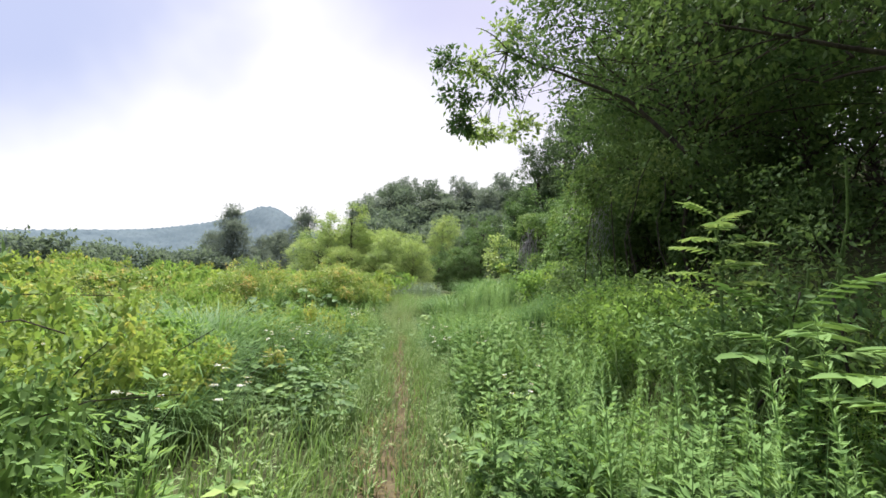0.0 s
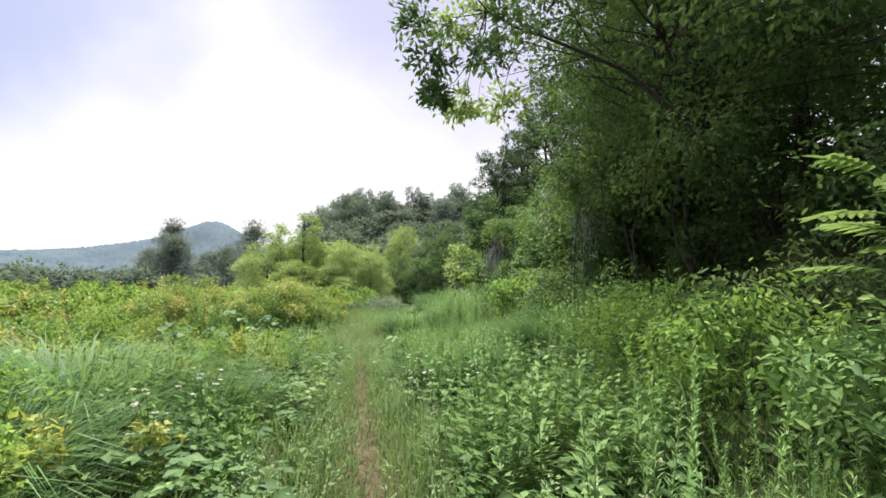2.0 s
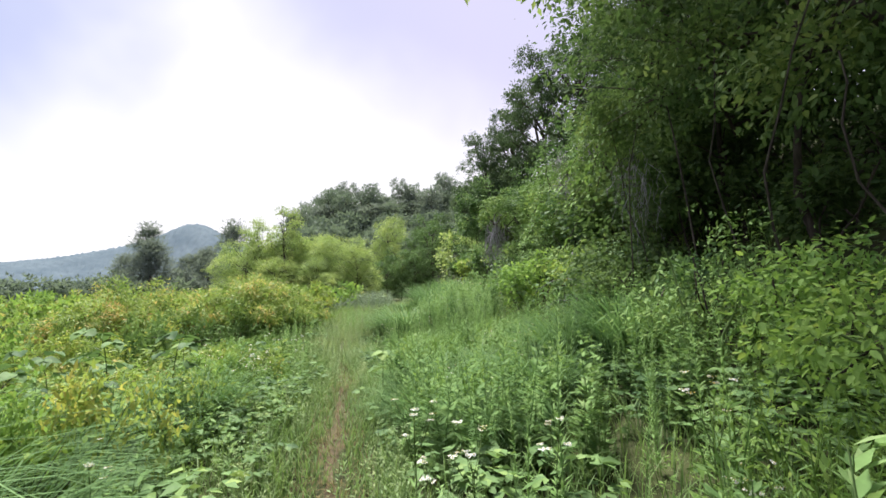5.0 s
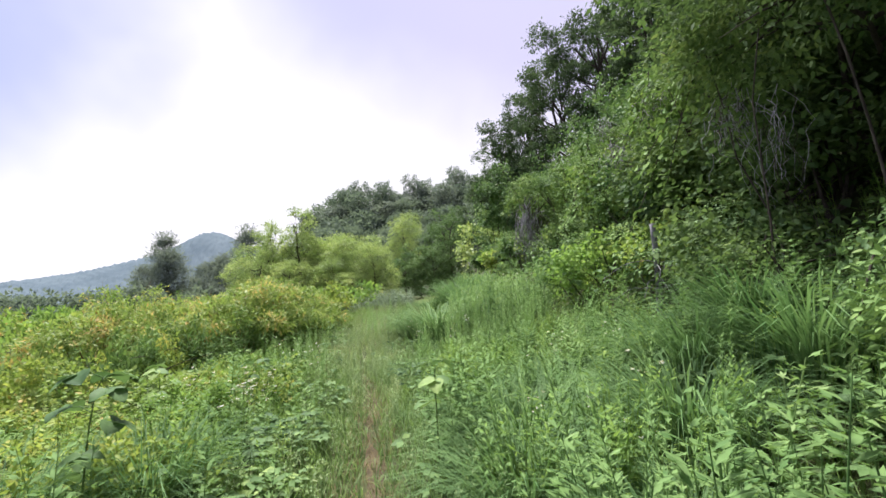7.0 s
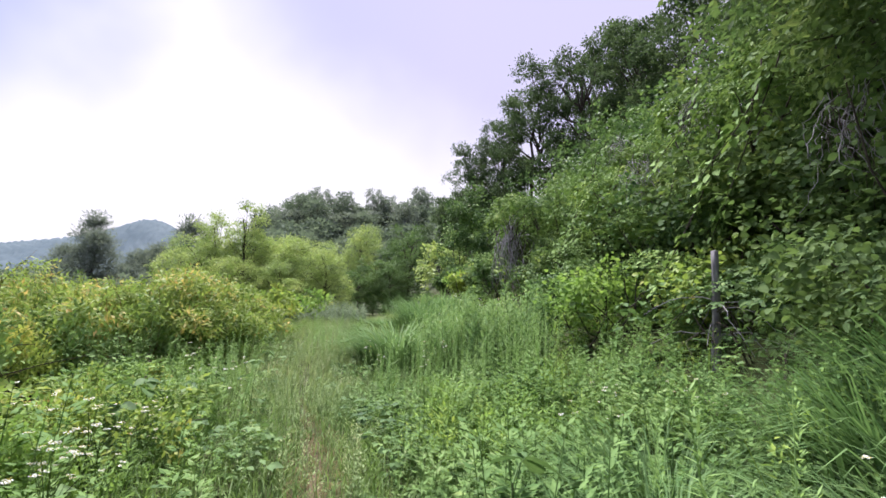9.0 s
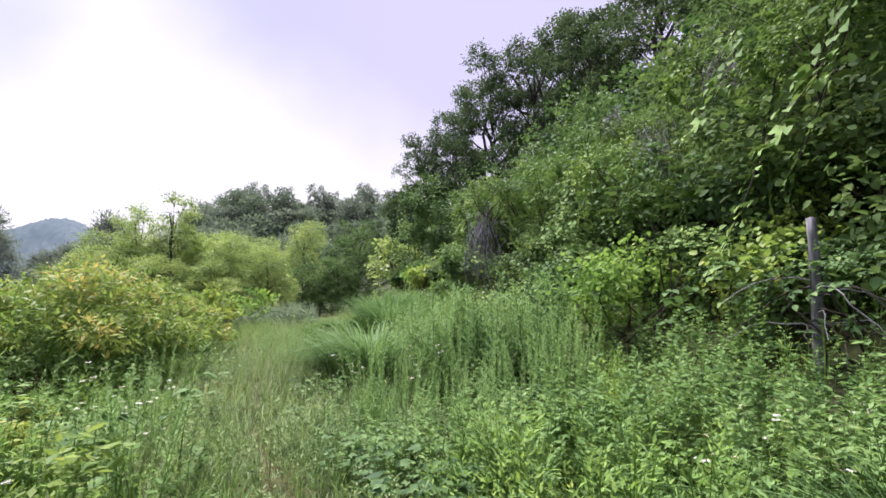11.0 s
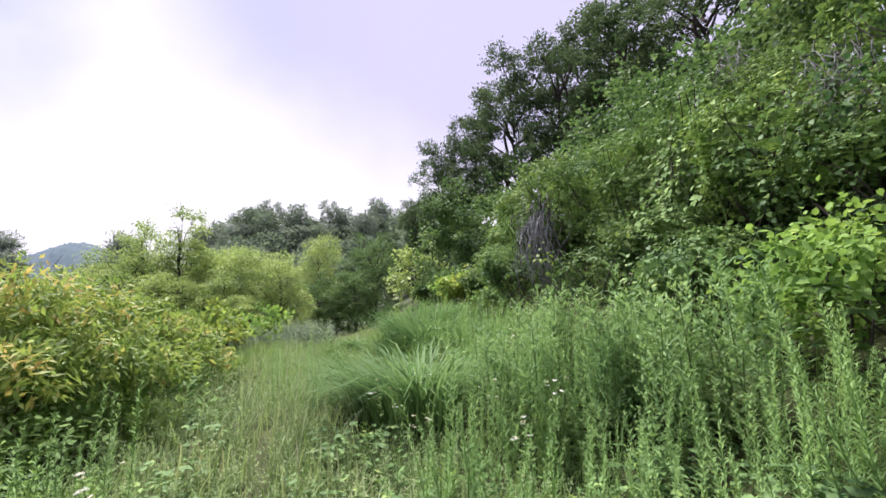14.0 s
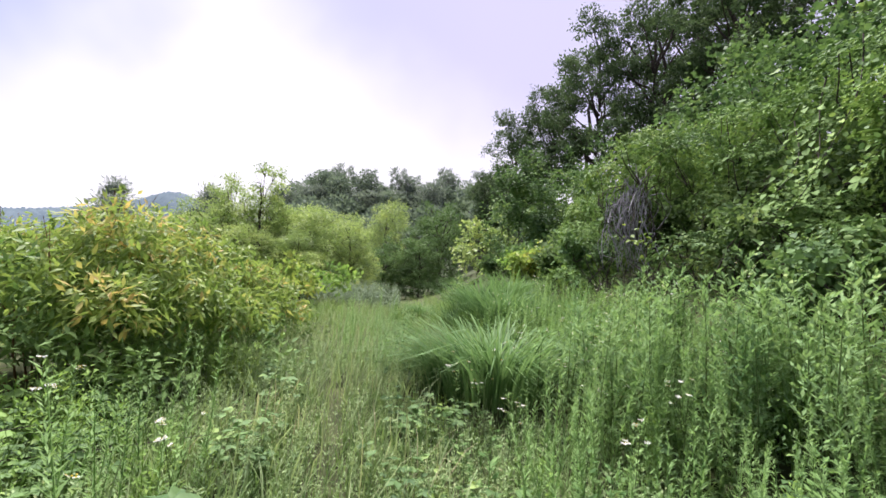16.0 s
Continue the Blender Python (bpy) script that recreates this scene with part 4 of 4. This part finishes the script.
def broad_tree(h, r, crown_from, n, size, mat, sparse=0.5, per=8, spread=0.16, under=-0.8, gap=0.22, tiers=15, flat=0.72, clump=0.39, girth=0.013):
    """A broadleaf tree at the origin: tapered trunk, limbs, crown in tiers."""
    trunk = [limb((0, 0, -0.3), (rng.normal(0, 0.3), rng.normal(0, 0.3), h * 0.8), girth * h, girth * 0.38 * h, 0.06, 9, 8)]
    blobs = []
    for k in range(tiers):
        z = crown_from + (h * 0.93 - crown_from) * k / (tiers - 1)
        a = k * 2.4 + rng.normal(0, 0.3)
        q = r * (1 - 0.55 * max(0, (z - crown_from) / (h - crown_from) - 0.3)) * rng.uniform(0.45, 0.85)
        b = np.array([q * math.cos(a), q * math.sin(a), z])
        s = r * clump * rng.uniform(0.77, 1.23)
        blobs.append((*b, s, s, s * flat))
        bough = [limb((0, 0, max(z * 0.72, 0.3)), b, (girth * 0.46 * h + 0.01) * min(1, r / 3.3), 0.012 * min(1, r / 3.3), 0.12, 6, 5)]
        bough += [limb(b * [0.6, 0.6, 0.93], b + rng.normal(0, s * 0.6, 3), 0.018, 0.005, 0.12, 4, 4) for _ in range(3)]
        trunk.append(merge(bough))
    return foliage(blobs, n, per, size, spread, 0.5, under, sparse, gap=gap), trunk, mat


def pine_tree(h, r):
    trunk, tiers = [limb((0, 0, -0.3), (0.2, 0, h), 0.018 * h, 0.02, 0.02, 8, 7)], []
    for k in range(13):
        z = h * (0.2 + 0.78 * k / 12)
        for j in range(3):
            a = k * 1.3 + j * 2.09 + rng.normal(0, 0.2)
            q = r * (1.02 - (k / 12) ** 1.15) * rng.uniform(0.4, 1)
            b = (q * math.cos(a), q * math.sin(a), z + 0.05 * h * rng.normal(0, 0.4))
            tiers.append((*b, r * 0.24, r * 0.24, r * 0.09))
            trunk.append(limb((0, 0, z - 0.3), b, 0.05, 0.02, 0.06, 4, 4))
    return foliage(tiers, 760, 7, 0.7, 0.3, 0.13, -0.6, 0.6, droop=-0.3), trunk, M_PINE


def trees():
    near = [broad_tree(9.5, 3.3, 2.9, 3700, 0.112, M_LOCUST, 0.6, gap=0.25, tiers=26, flat=0.42, clump=0.36, girth=0.007), broad_tree(9.0, 3.0, 3.0, 4000, 0.11, M_TREE, 0.6, gap=0.22, tiers=26, flat=0.42, clump=0.36, girth=0.0045)]
    put(near, "forest_edge_tree", "dark broadleaf tree with low spreading branches", "tree", "trees along the wood's edge",
        [(6.0, 3.4, 0.3, 1, 1.0), (5.6, 8.6, 2.1, 1.3, 1.08), (6.0, 10.5, 4.0, 0.85, 0.95), (7.0, 12.4, 1.9, 0.95, 1.05), (5.9, 0.2, 1.0, 1, 1.05), (6.0, -3.5, 1.3, 1, 1.0)])
    inner = [broad_tree(11, 3.6, 1.5, 1250, 0.15, M_TREE, 0.55, 7, 0.2)]
    put(inner, "inner_wood_tree", "shaded broadleaf tree inside the wood", "tree", "trees inside the wood",
        [(8.6, 5.4, 5.1, 1.0, 1.1), (8.4, 9.2, 3.3, 1.0, 1.05), (8.9, 1.0, 0.1, 1.0, 1.1), (8.6, 12.8, 2.2, 0.85, 0.95), (12, 7, 1.1, 1.2, 1.2), (12, 2, 2.6, 1.2, 1.2), (12, 12, 3.6, 1.1, 1.15)])
    back = [broad_tree(17, 5.2, 5.0, 3100, 0.25, M_BANK, 0.5, 8, 0.2, gap=0.2, tiers=26, flat=0.62, clump=0.27), broad_tree(16, 4.6, 4.5, 3000, 0.25, M_BANK, 0.5, 8, 0.2, gap=0.2, tiers=26, flat=0.62, clump=0.28)]
    put(back, "bank_tree", "tall dark broadleaf tree on the wooded bank", "tree", "trees on top of the bank",
        [(13, 46, 0.4, 1, 1.08), (10.8, 51, 1.5, 0.85, 1.05), (7.8, 53, 2.4, 0.75, 0.9), (5.2, 55, 3.0, 0.65, 0.66), (15.5, 42, 3.7, 1, 1.08), (17.5, 36, 4.5, 1, 1.0), (18.5, 30, 5.5, 1, 0.98), (19, 24, 0.9, 1, 0.95), (18, 18, 2.0, 0.9, 0.9), (17, 12, 4.4, 0.9, 0.85), (20, 44, 3.0, 1.1, 1.1)])
    light = [broad_tree(7.5, 3.3, 0.7, 2700, 0.18, M_LIGHT, 0.4, 7, 0.2, -0.4, 0.12, tiers=22, flat=0.66, clump=0.38) for _ in range(3)]
    put(light, "light_green_tree", "rounded light-green leafy tree", "tree", "light-green trees beyond the clearing",
        [(-16.5, 46, 0, 0.9, 0.85), (-13.4, 47.5, 1, 1, 0.95), (-10.6, 48, 2, 1, 0.98), (-8, 46.5, 3, 0.9, 0.9), (-6.0, 44.5, 4, 0.75, 0.72), (-9.5, 43.5, 5, 0.7, 0.6), (-13, 43, 5.5, 0.75, 0.6), (-4.9, 66, 1.4, 1, 1.5), (-8, 42, 0.7, 0.55, 0.42), (-19, 50, 2.8, 0.9, 0.75)])
    dark = [broad_tree(7, 2.8, 0.6, 1500, 0.2, M_MID, 0.5, 7, 0.15, tiers=26, flat=0.6, clump=0.28)]
    put(dark, "dark_shrub_tree", "dark green bushy tree", "tree", "dark trees beyond the clearing",
        [(-2.2, 52, 0, 1, 0.85), (-0.6, 50, 2, 0.9, 0.75), (1.2, 52, 4, 1, 1.1), (-3.6, 49, 3, 0.8, 0.6), (0.8, 60, 5, 1.2, 1.5), (-10, 58, 1, 1.2, 1.1), (-15, 57, 2, 1.2, 1.0), (-21, 56, 2.5, 1.2, 1.0), (-7.5, 41.5, 2.5, 0.7, 0.3), (-11, 41, 1.5, 0.7, 0.3)])
    thin = [broad_tree(10, 1.7, 4.0, 700, 0.2, M_LIGHT, 0.7, 6, 0.22)]
    put(thin, "thin_tree", "slender sparse young tree", "tree", "slender trees",
        [(-13.2, 45.8, 0, 1, 1.03), (-15.8, 47, 2, 0.9, 0.92), (-17.5, 49, 4, 0.9, 0.9)])
    pines = [pine_tree(12, 4.6), pine_tree(11, 4.8)]
    put(pines, "pine_tree", "dark pine with layered branches", "tree", "pines",
        [(-60.6, 101, 0, 1.5, 1.42), (-54, 105, 1, 1.3, 0.95), (-67, 104, 2, 1.3, 0.9), (-35.8, 86.6, 3, 1.4, 1.36), (-42, 90, 1.5, 1.0, 0.9), (-30, 90, 4, 1.0, 1.0), (-57, 97, 2.2, 1.6, 1.1), (-46, 95, 0.6, 1.4, 0.95)])
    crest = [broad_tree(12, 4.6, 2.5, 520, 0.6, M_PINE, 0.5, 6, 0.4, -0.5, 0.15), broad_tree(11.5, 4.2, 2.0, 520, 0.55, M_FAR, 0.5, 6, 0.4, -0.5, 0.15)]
    put(crest, "hilltop_tree", "tree on the crest of the hill, haze grey put into its colour", "tree", "trees along the hill's crest",
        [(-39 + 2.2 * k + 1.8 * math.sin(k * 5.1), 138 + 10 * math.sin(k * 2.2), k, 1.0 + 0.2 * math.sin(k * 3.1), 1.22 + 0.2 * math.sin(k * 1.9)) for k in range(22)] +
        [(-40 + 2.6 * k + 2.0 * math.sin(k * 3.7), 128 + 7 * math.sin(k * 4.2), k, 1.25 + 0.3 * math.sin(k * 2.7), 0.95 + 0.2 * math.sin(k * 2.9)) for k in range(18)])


def woods():
    """The wooded hillsides, crown by crown."""
    crown = [foliage([(0, 0, 3.2, 3, 3, 3.2), (1.2, 0.6, 5, 2, 2, 2), (-1.2, -0.8, 4.4, 2.1, 2.1, 2)], 62, 5, 0.85, 0.5, 0.55, -0.3, 0.25) for _ in range(4)]
    n = 250
    az, r = np.radians(rng.uniform(-17.5, 12, n)), np.sqrt(rng.uniform(70 ** 2, 165 ** 2, n))
    x, y = r * np.sin(az), r * np.cos(az)
    ok = (y > 64) & ~((x > -30) & (x < 6) & (y < 76))
    P = np.stack([x, y, land(x, y)], 1)[ok]
    az, r = np.radians(rng.uniform(-66, -24, 150)), np.sqrt(rng.uniform(95 ** 2, 165 ** 2, 150))
    low = np.stack([r * np.sin(az), r * np.cos(az), land(r * np.sin(az), r * np.cos(az)) - 2.2], 1)
    P = np.concatenate([P, low])
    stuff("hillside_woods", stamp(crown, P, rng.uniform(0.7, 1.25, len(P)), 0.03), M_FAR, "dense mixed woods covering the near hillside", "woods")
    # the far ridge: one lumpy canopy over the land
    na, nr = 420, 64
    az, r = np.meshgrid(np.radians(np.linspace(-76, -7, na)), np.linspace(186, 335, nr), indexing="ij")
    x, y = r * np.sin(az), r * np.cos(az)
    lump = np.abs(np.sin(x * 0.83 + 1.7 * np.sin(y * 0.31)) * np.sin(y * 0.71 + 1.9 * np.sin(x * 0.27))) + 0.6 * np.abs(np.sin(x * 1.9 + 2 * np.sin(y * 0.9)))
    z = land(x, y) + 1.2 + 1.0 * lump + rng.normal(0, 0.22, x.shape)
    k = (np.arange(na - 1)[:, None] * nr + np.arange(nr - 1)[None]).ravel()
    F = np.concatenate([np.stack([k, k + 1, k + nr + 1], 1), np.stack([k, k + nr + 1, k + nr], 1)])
    stuff("ridge_woods", (np.stack([x.ravel(), y.ravel(), z.ravel()], 1), F), M_HAZE, "woods on the far ridge and its peak, haze blue put into their colour", "woods")


# ---- single things ----
def stake():
    root = thing("wooden_stake", 3.5, 12.15, "weathered grey wooden stake tangled with dry vine stems", "stake", z=float(land(3.5, 12.15)))
    h = 2.22 - root.location.z
    u = np.linspace(-0.2, h, 9)
    pts = np.stack([0.02 * np.sin(u * 2.2), 0.03 * np.cos(u * 1.4) - 0.03 * u, u], 1)
    V, F = tube(pts, np.interp(u, (0, h), (0.055, 0.042)) * (1 + 0.06 * np.sin(u * 9)), 9)
    n = len(V)
    V = np.concatenate([V, [pts[-1] + [0, 0, 0.012]]])
    F = np.concatenate([F, [[n - 9 + k, n - 9 + (k + 1) % 9, n] for k in range(9)]])
    piece("post", (V, F), M_POST, root)
    for k in range(20):
        a = rng.uniform(0, 6.28)
        z = rng.uniform(0.25, 0.66) * h
        end = np.array([math.cos(a) * rng.uniform(0.3, 1.0), math.sin(a) * 0.7, z * rng.uniform(0.2, 0.9) - 0.05])
        mid = np.array([end[0] * 0.5, end[1] * 0.5, z + rng.uniform(0.0, 0.25)])
        u = np.linspace(0, 1, 7)[:, None]
        P = (1 - u) ** 2 * np.array([0, 0, z]) + 2 * u * (1 - u) * mid + u * u * end + rng.normal(0, 0.04, (7, 3)) * u
        piece("dry_vine", tube(P, np.linspace(0.009, 0.003, 7), 5), M_BARK if k % 2 == 0 else M_DEAD, root)


def dead_tangle(x, y, z, wide, tall, n, r=0.014, name="dead_vine_tangle"):
    """Hanging bleached stems, each its own curve."""
    root = thing(name, x, y, "tangle of bleached dead vine stems hanging on the thicket", "dead vines", "dead vine tangles", z=z)
    for k in range(n):
        a, b = rng.uniform(-1, 1, 2)
        c = rng.uniform(-1, 1)
        top = np.array([0.1 + 0.42 * c * wide, a * wide * 0.6, tall * (0.5 - 0.3 * rng.random() - 0.15 * c * c) + rng.normal(0, 0.06)])
        foot = np.array([0.1 + 0.48 * c * wide + rng.normal(0, 0.12), (a * 0.6 + 0.5 * b) * wide, -tall * 0.5 + rng.uniform(0, 0.45) * tall])
        u = np.linspace(0, 1, 12)[:, None]
        side = rng.normal(0, 1, 3) * [0.2, 0.2, 0.14] * wide
        curl = rng.normal(0, 1, 3) * [0.09, 0.09, 0.06] * wide
        P = top * (1 - u) + foot * u + side * np.sin(u * np.pi) + curl * np.sin(u * rng.uniform(6, 12) + rng.uniform(0, 6)) + np.array([-0.12 * wide, 0, 0]) * np.sin(u * np.pi) + rng.normal(0, 0.02, (12, 3))
        piece("stem", tube(P, np.linspace(r, r * 0.5, 12), 4), M_DEAD if k % 3 else M_BARK, root)


def compound_leaf(foot, way, length, pairs, size, width=0.42):
    """A feather-shaped leaf: midrib and paired leaflets."""
    way = unit(np.array(way, float))
    u = np.linspace(0, 1, 8)[:, None]
    rib = np.array(foot) + way * length * u - np.array([0, 0, 0.28 * length]) * u ** 2
    side = unit(np.cross(way, [0, 0, 1.0]))
    P, D = [], []
    for t in np.linspace(0.25, 0.96, pairs):
        at = np.array([np.interp(t, u[:, 0], rib[:, k]) for k in range(3)])
        for s in (-1, 1):
            P.append(at)
            D.append(side * s + way * 0.55 - np.array([0, 0, 0.22]))
    P.append(rib[-1])
    D.append(way - np.array([0, 0, 0.4]))
    n = len(P)
    return merge([tube(rib, np.linspace(0.006, 0.002, 8), 4), ovates(np.array(P), np.array(D), np.tile([0, 0, 1.0], (n, 1)) + 0.12 * rng.normal(0, 1, (n, 3)), size * rng.uniform(0.85, 1.1, n), size * width)])


def sapling(x, y, h, n, leaf, seed_turn=0.0, mat=None):
    root = thing("feather_leaved_sapling", x, y, "young sapling with large bright feather-shaped leaves", "sapling", "saplings at the wood's edge")
    piece("trunk", limb((0, 0, -0.1), (-0.12, 0.05, h), 0.02, 0.008, 0.05, 7, 6), M_STEM, root)
    for k in range(n):
        a = seed_turn + k * 2.4
        z = h * (0.68 + 0.32 * k / max(n - 1, 1))
        piece("leaf", compound_leaf((-0.12 * z / h, 0.05 * z / h, z), (math.cos(a), math.sin(a), 0.45 if k < n - 2 else 1.0), leaf * rng.uniform(0.8, 1.1), 6, leaf * 0.33, 0.5), mat or M_LIGHT, root)


def overhang():
    """The long bough that reaches out over the path, with its tufts of leaves."""
    root = thing("overhanging_bough", 5.2, 7.0, "long bare bough with tufts of fresh leaves against the sky", "branch", z=float(land(5.2, 7.0)) + 2.2)
    base = np.array(root.location)
    main = np.array([(5.2, 7.0, base[2]), (3.6, 7.0, 5.0), (2.2, 6.9, 5.6), (1.3, 6.7, 5.75), (0.7, 6.5, 6.05)]) - base
    u = np.linspace(0, 4, 25)
    curve = np.stack([np.interp(u, np.arange(5), main[:, k]) for k in range(3)], 1)
    curve += np.stack([0 * u, 0.09 * np.sin(u * 2.9), 0.11 * np.sin(u * 2.2 + 0.6)], 1) * np.minimum(u, 1)[:, None]
    piece("bough", tube(curve, np.interp(u, np.arange(5), (0.05, 0.035, 0.022, 0.013, 0.004)), 6), M_BARK, root)
    for k, (x, y, z, r) in enumerate(((0.45, 6.2, 4.6, 0.42), (0.75, 6.4, 5.3, 0.4), (0.25, 6.5, 5.4, 0.4), (0.95, 6.6, 4.2, 0.35), (1.3, 6.5, 4.9, 0.45), (1.3, 6.8, 6.2, 0.4), (1.7, 6.6, 5.6, 0.5), (1.6, 6.9, 4.4, 0.45), (0.55, 6.1, 4.05, 0.25))):
        end = np.array([x, y, z]) - base
        start = main[3] if x < 1.2 else main[2]
        twig = piece("twig", merge([limb(start, end, 0.012, 0.004, 0.15, 6, 4)] + [limb(end, end + rng.normal(0, r * 0.6, 3), 0.005, 0.002, 0.1, 4, 3) for _ in range(4)]), M_BARK, root)
        tagged(piece("leaf_tuft", foliage([(*end, r * 0.8, r * 0.8, r * 0.6)], 46, 7, 0.115, 0.06, 0.45, -0.9, 0.7), M_LIGHT if k % 2 else M_MID, twig), kind="stuff")


def kudzu(x, y, h, n, size, label="climbing kudzu runner with broad three-part leaves"):
    """A leaning runner with large leaves in threes."""
    root = thing("kudzu_plant", x, y, label, "kudzu", "kudzu plants by the path")
    lean = rng.normal(0, 0.12, 2)
    u = np.linspace(0, 1, 9)
    P = np.stack([lean[0] * u * u * h, lean[1] * u * u * h, h * np.sin(u * 1.45)], 1)
    piece("runner", tube(P, np.linspace(0.007, 0.003, 9), 5), M_STEM, root)
    for k in range(n):
        t = 0.25 + 0.75 * k / max(n - 1, 1)
        at = np.array([np.interp(t, u, P[:, j]) for j in range(3)])
        a = k * 2.4 + rng.normal(0, 0.3)
        out = np.array([math.cos(a), math.sin(a), 0.35])
        end = at + out * size * 0.9
        W = [out - [0, 0, 0.75], np.array([-out[1], out[0], -0.2]) + out * 0.2, np.array([out[1], -out[0], -0.2]) + out * 0.2]
        s = size * rng.uniform(0.8, 1.15)
        blade = round_leaves(np.tile(end, (3, 1)), np.array(W), np.tile([0.25 * out[0], 0.25 * out[1], 1.0], (3, 1)) + rng.normal(0, 0.15, (3, 3)), s, s * 0.88)
        piece("leaf", merge([tube([at, (at + end) / 2 + [0, 0, 0.02], end], (0.003, 0.0025, 0.002), 4), blade]), M_VINE, root)


def hanging_vine(n, h, size):
    """A trailing strand with broad leaves, hung from its top end at the origin."""
    u = np.linspace(0, 1, 10)
    P = np.stack([-0.9 * u ** 1.4, 0.14 * np.sin(u * 5 + n), -h * u], 1)
    t = rng.uniform(0.02, 1, n)
    at = np.stack([np.interp(t, u, P[:, k]) for k in range(3)], 1) + rng.normal(0, 0.07, (n, 3)) * [0.6, 1.4, 0.6]
    way = np.stack([rng.uniform(-0.9, 0.0, n), rng.normal(0, 0.6, n), rng.uniform(-0.9, -0.2, n)], 1)
    face = np.tile([-0.65, 0, 0.75], (n, 1)) + rng.normal(0, 0.25, (n, 3))
    L = size * rng.uniform(0.6, 1.15, n)
    return tube(P, np.linspace(0.012, 0.004, 10), 5), ovates(at, way, face, L, L * 0.85)


def curtains():
    """Strands of vine trailing down the face of the bank."""
    kinds = []
    for n, h, size in ((70, 2.2, 0.12), (46, 1.7, 0.155), (90, 2.5, 0.095)):
        strand, leaf = hanging_vine(n, h, size)
        a, b = raw_mesh("strand", *strand), raw_mesh("foliage", *leaf)
        a.materials.append(M_BARK)
        b.materials.append(M_TRAIL)
        kinds.append((a, b))
    for k in range(26):
        y = 11.2 + 0.56 * k + rng.normal(0, 0.15)
        if abs(y - 21.6) < 1.9:
            continue
        x, z = 4.5 + rng.uniform(-0.25, 0.5), 3.0 + rng.uniform(0, 2.7)
        root = new("hanging_vine")
        root.location, root.rotation_euler = (x, y, z), (0, 0, rng.normal(0, 0.4))
        s = rng.uniform(0.8, 1.2)
        root.scale = (s, s, s)
        tagged(root, "trailing vine strand with broad bright-green leaves", "vine", "vine strands on the bank")
        for nm, me in zip(("strand", "foliage"), kinds[k % 3]):
            new(nm, me).parent = root


def singles():
    stake()
    dead_tangle(3.55, 22.0, 3.6, 1.0, 2.7, 84, 0.013)
    for (x, y, z), wide, tall in TANGLES:
        dead_tangle(x, y, z, wide, tall, 40, 0.006)
    dead_tangle(3.9, 9.9, 2.6, 0.4, 1.9, 22, 0.004)
    dead_tangle(4.9, 17.0, 5.6, 0.5, 0.9, 24, 0.007)
    sapling(3.1, 2.7, 1.8, 10, 0.38)
    sapling(2.95, 1.6, 1.1, 8, 0.5, 1.0, M_TRAIL)
    sapling(3.0, 0.7, 1.0, 8, 0.5, 2.0, M_TRAIL)
    for k, (x, y, h) in enumerate(((4.15, 15.6, 2.3), (4.3, 16.8, 2.6), (4.35, 14.4, 2.2), (4.4, 13.0, 2.4))):
        sapling(x, y, h, 9, 0.38, 0.9 * k, M_KUDZU)
    overhang()
    for k, (x, y, h, n, size) in enumerate(((-2.2, 13.2, 0.93, 4, 0.14), (-2.0, 7.55, 1.1, 8, 0.13), (-2.3, 7.2, 1.2, 8, 0.13), (-2.75, 7.6, 0.95, 8, 0.15), (-3.2, 7.2, 1.0, 8, 0.15), (-3.6, 8.2, 1.05, 8, 0.15), (-0.1, 8.5, 0.9, 4, 0.13), (-2.75, 13.0, 0.6, 4, 0.17),
                                            (2.9, 14.6, 1.0, 7, 0.17), (3.3, 15.8, 1.1, 7, 0.17), (3.1, 13.4, 0.9, 6, 0.16), (3.7, 17.0, 1.2, 7, 0.17), (3.5, 12.9, 1.1, 7, 0.17), (-3.4, 10.4, 0.9, 7, 0.14), (-2.9, 11.6, 0.8, 6, 0.14))):
        kudzu(x, y, h, n, size)


meadow()
plumes()
clumps()
flowers()
field()
for spec in ((-5.9, 18.2, 2.1, 2.68, 1700), (-5.2, 21.0, 1.5, 2.4, 700), (-8.7, 16.9, 1.9, 3.0, 1300), (-10.5, 20.5, 2.0, 3.0, 600), (-7.5, 23.0, 2.0, 2.9, 600)):
    yellow_shrub(*spec)
bank()
billows()
trees()
curtains()
singles()
woods()
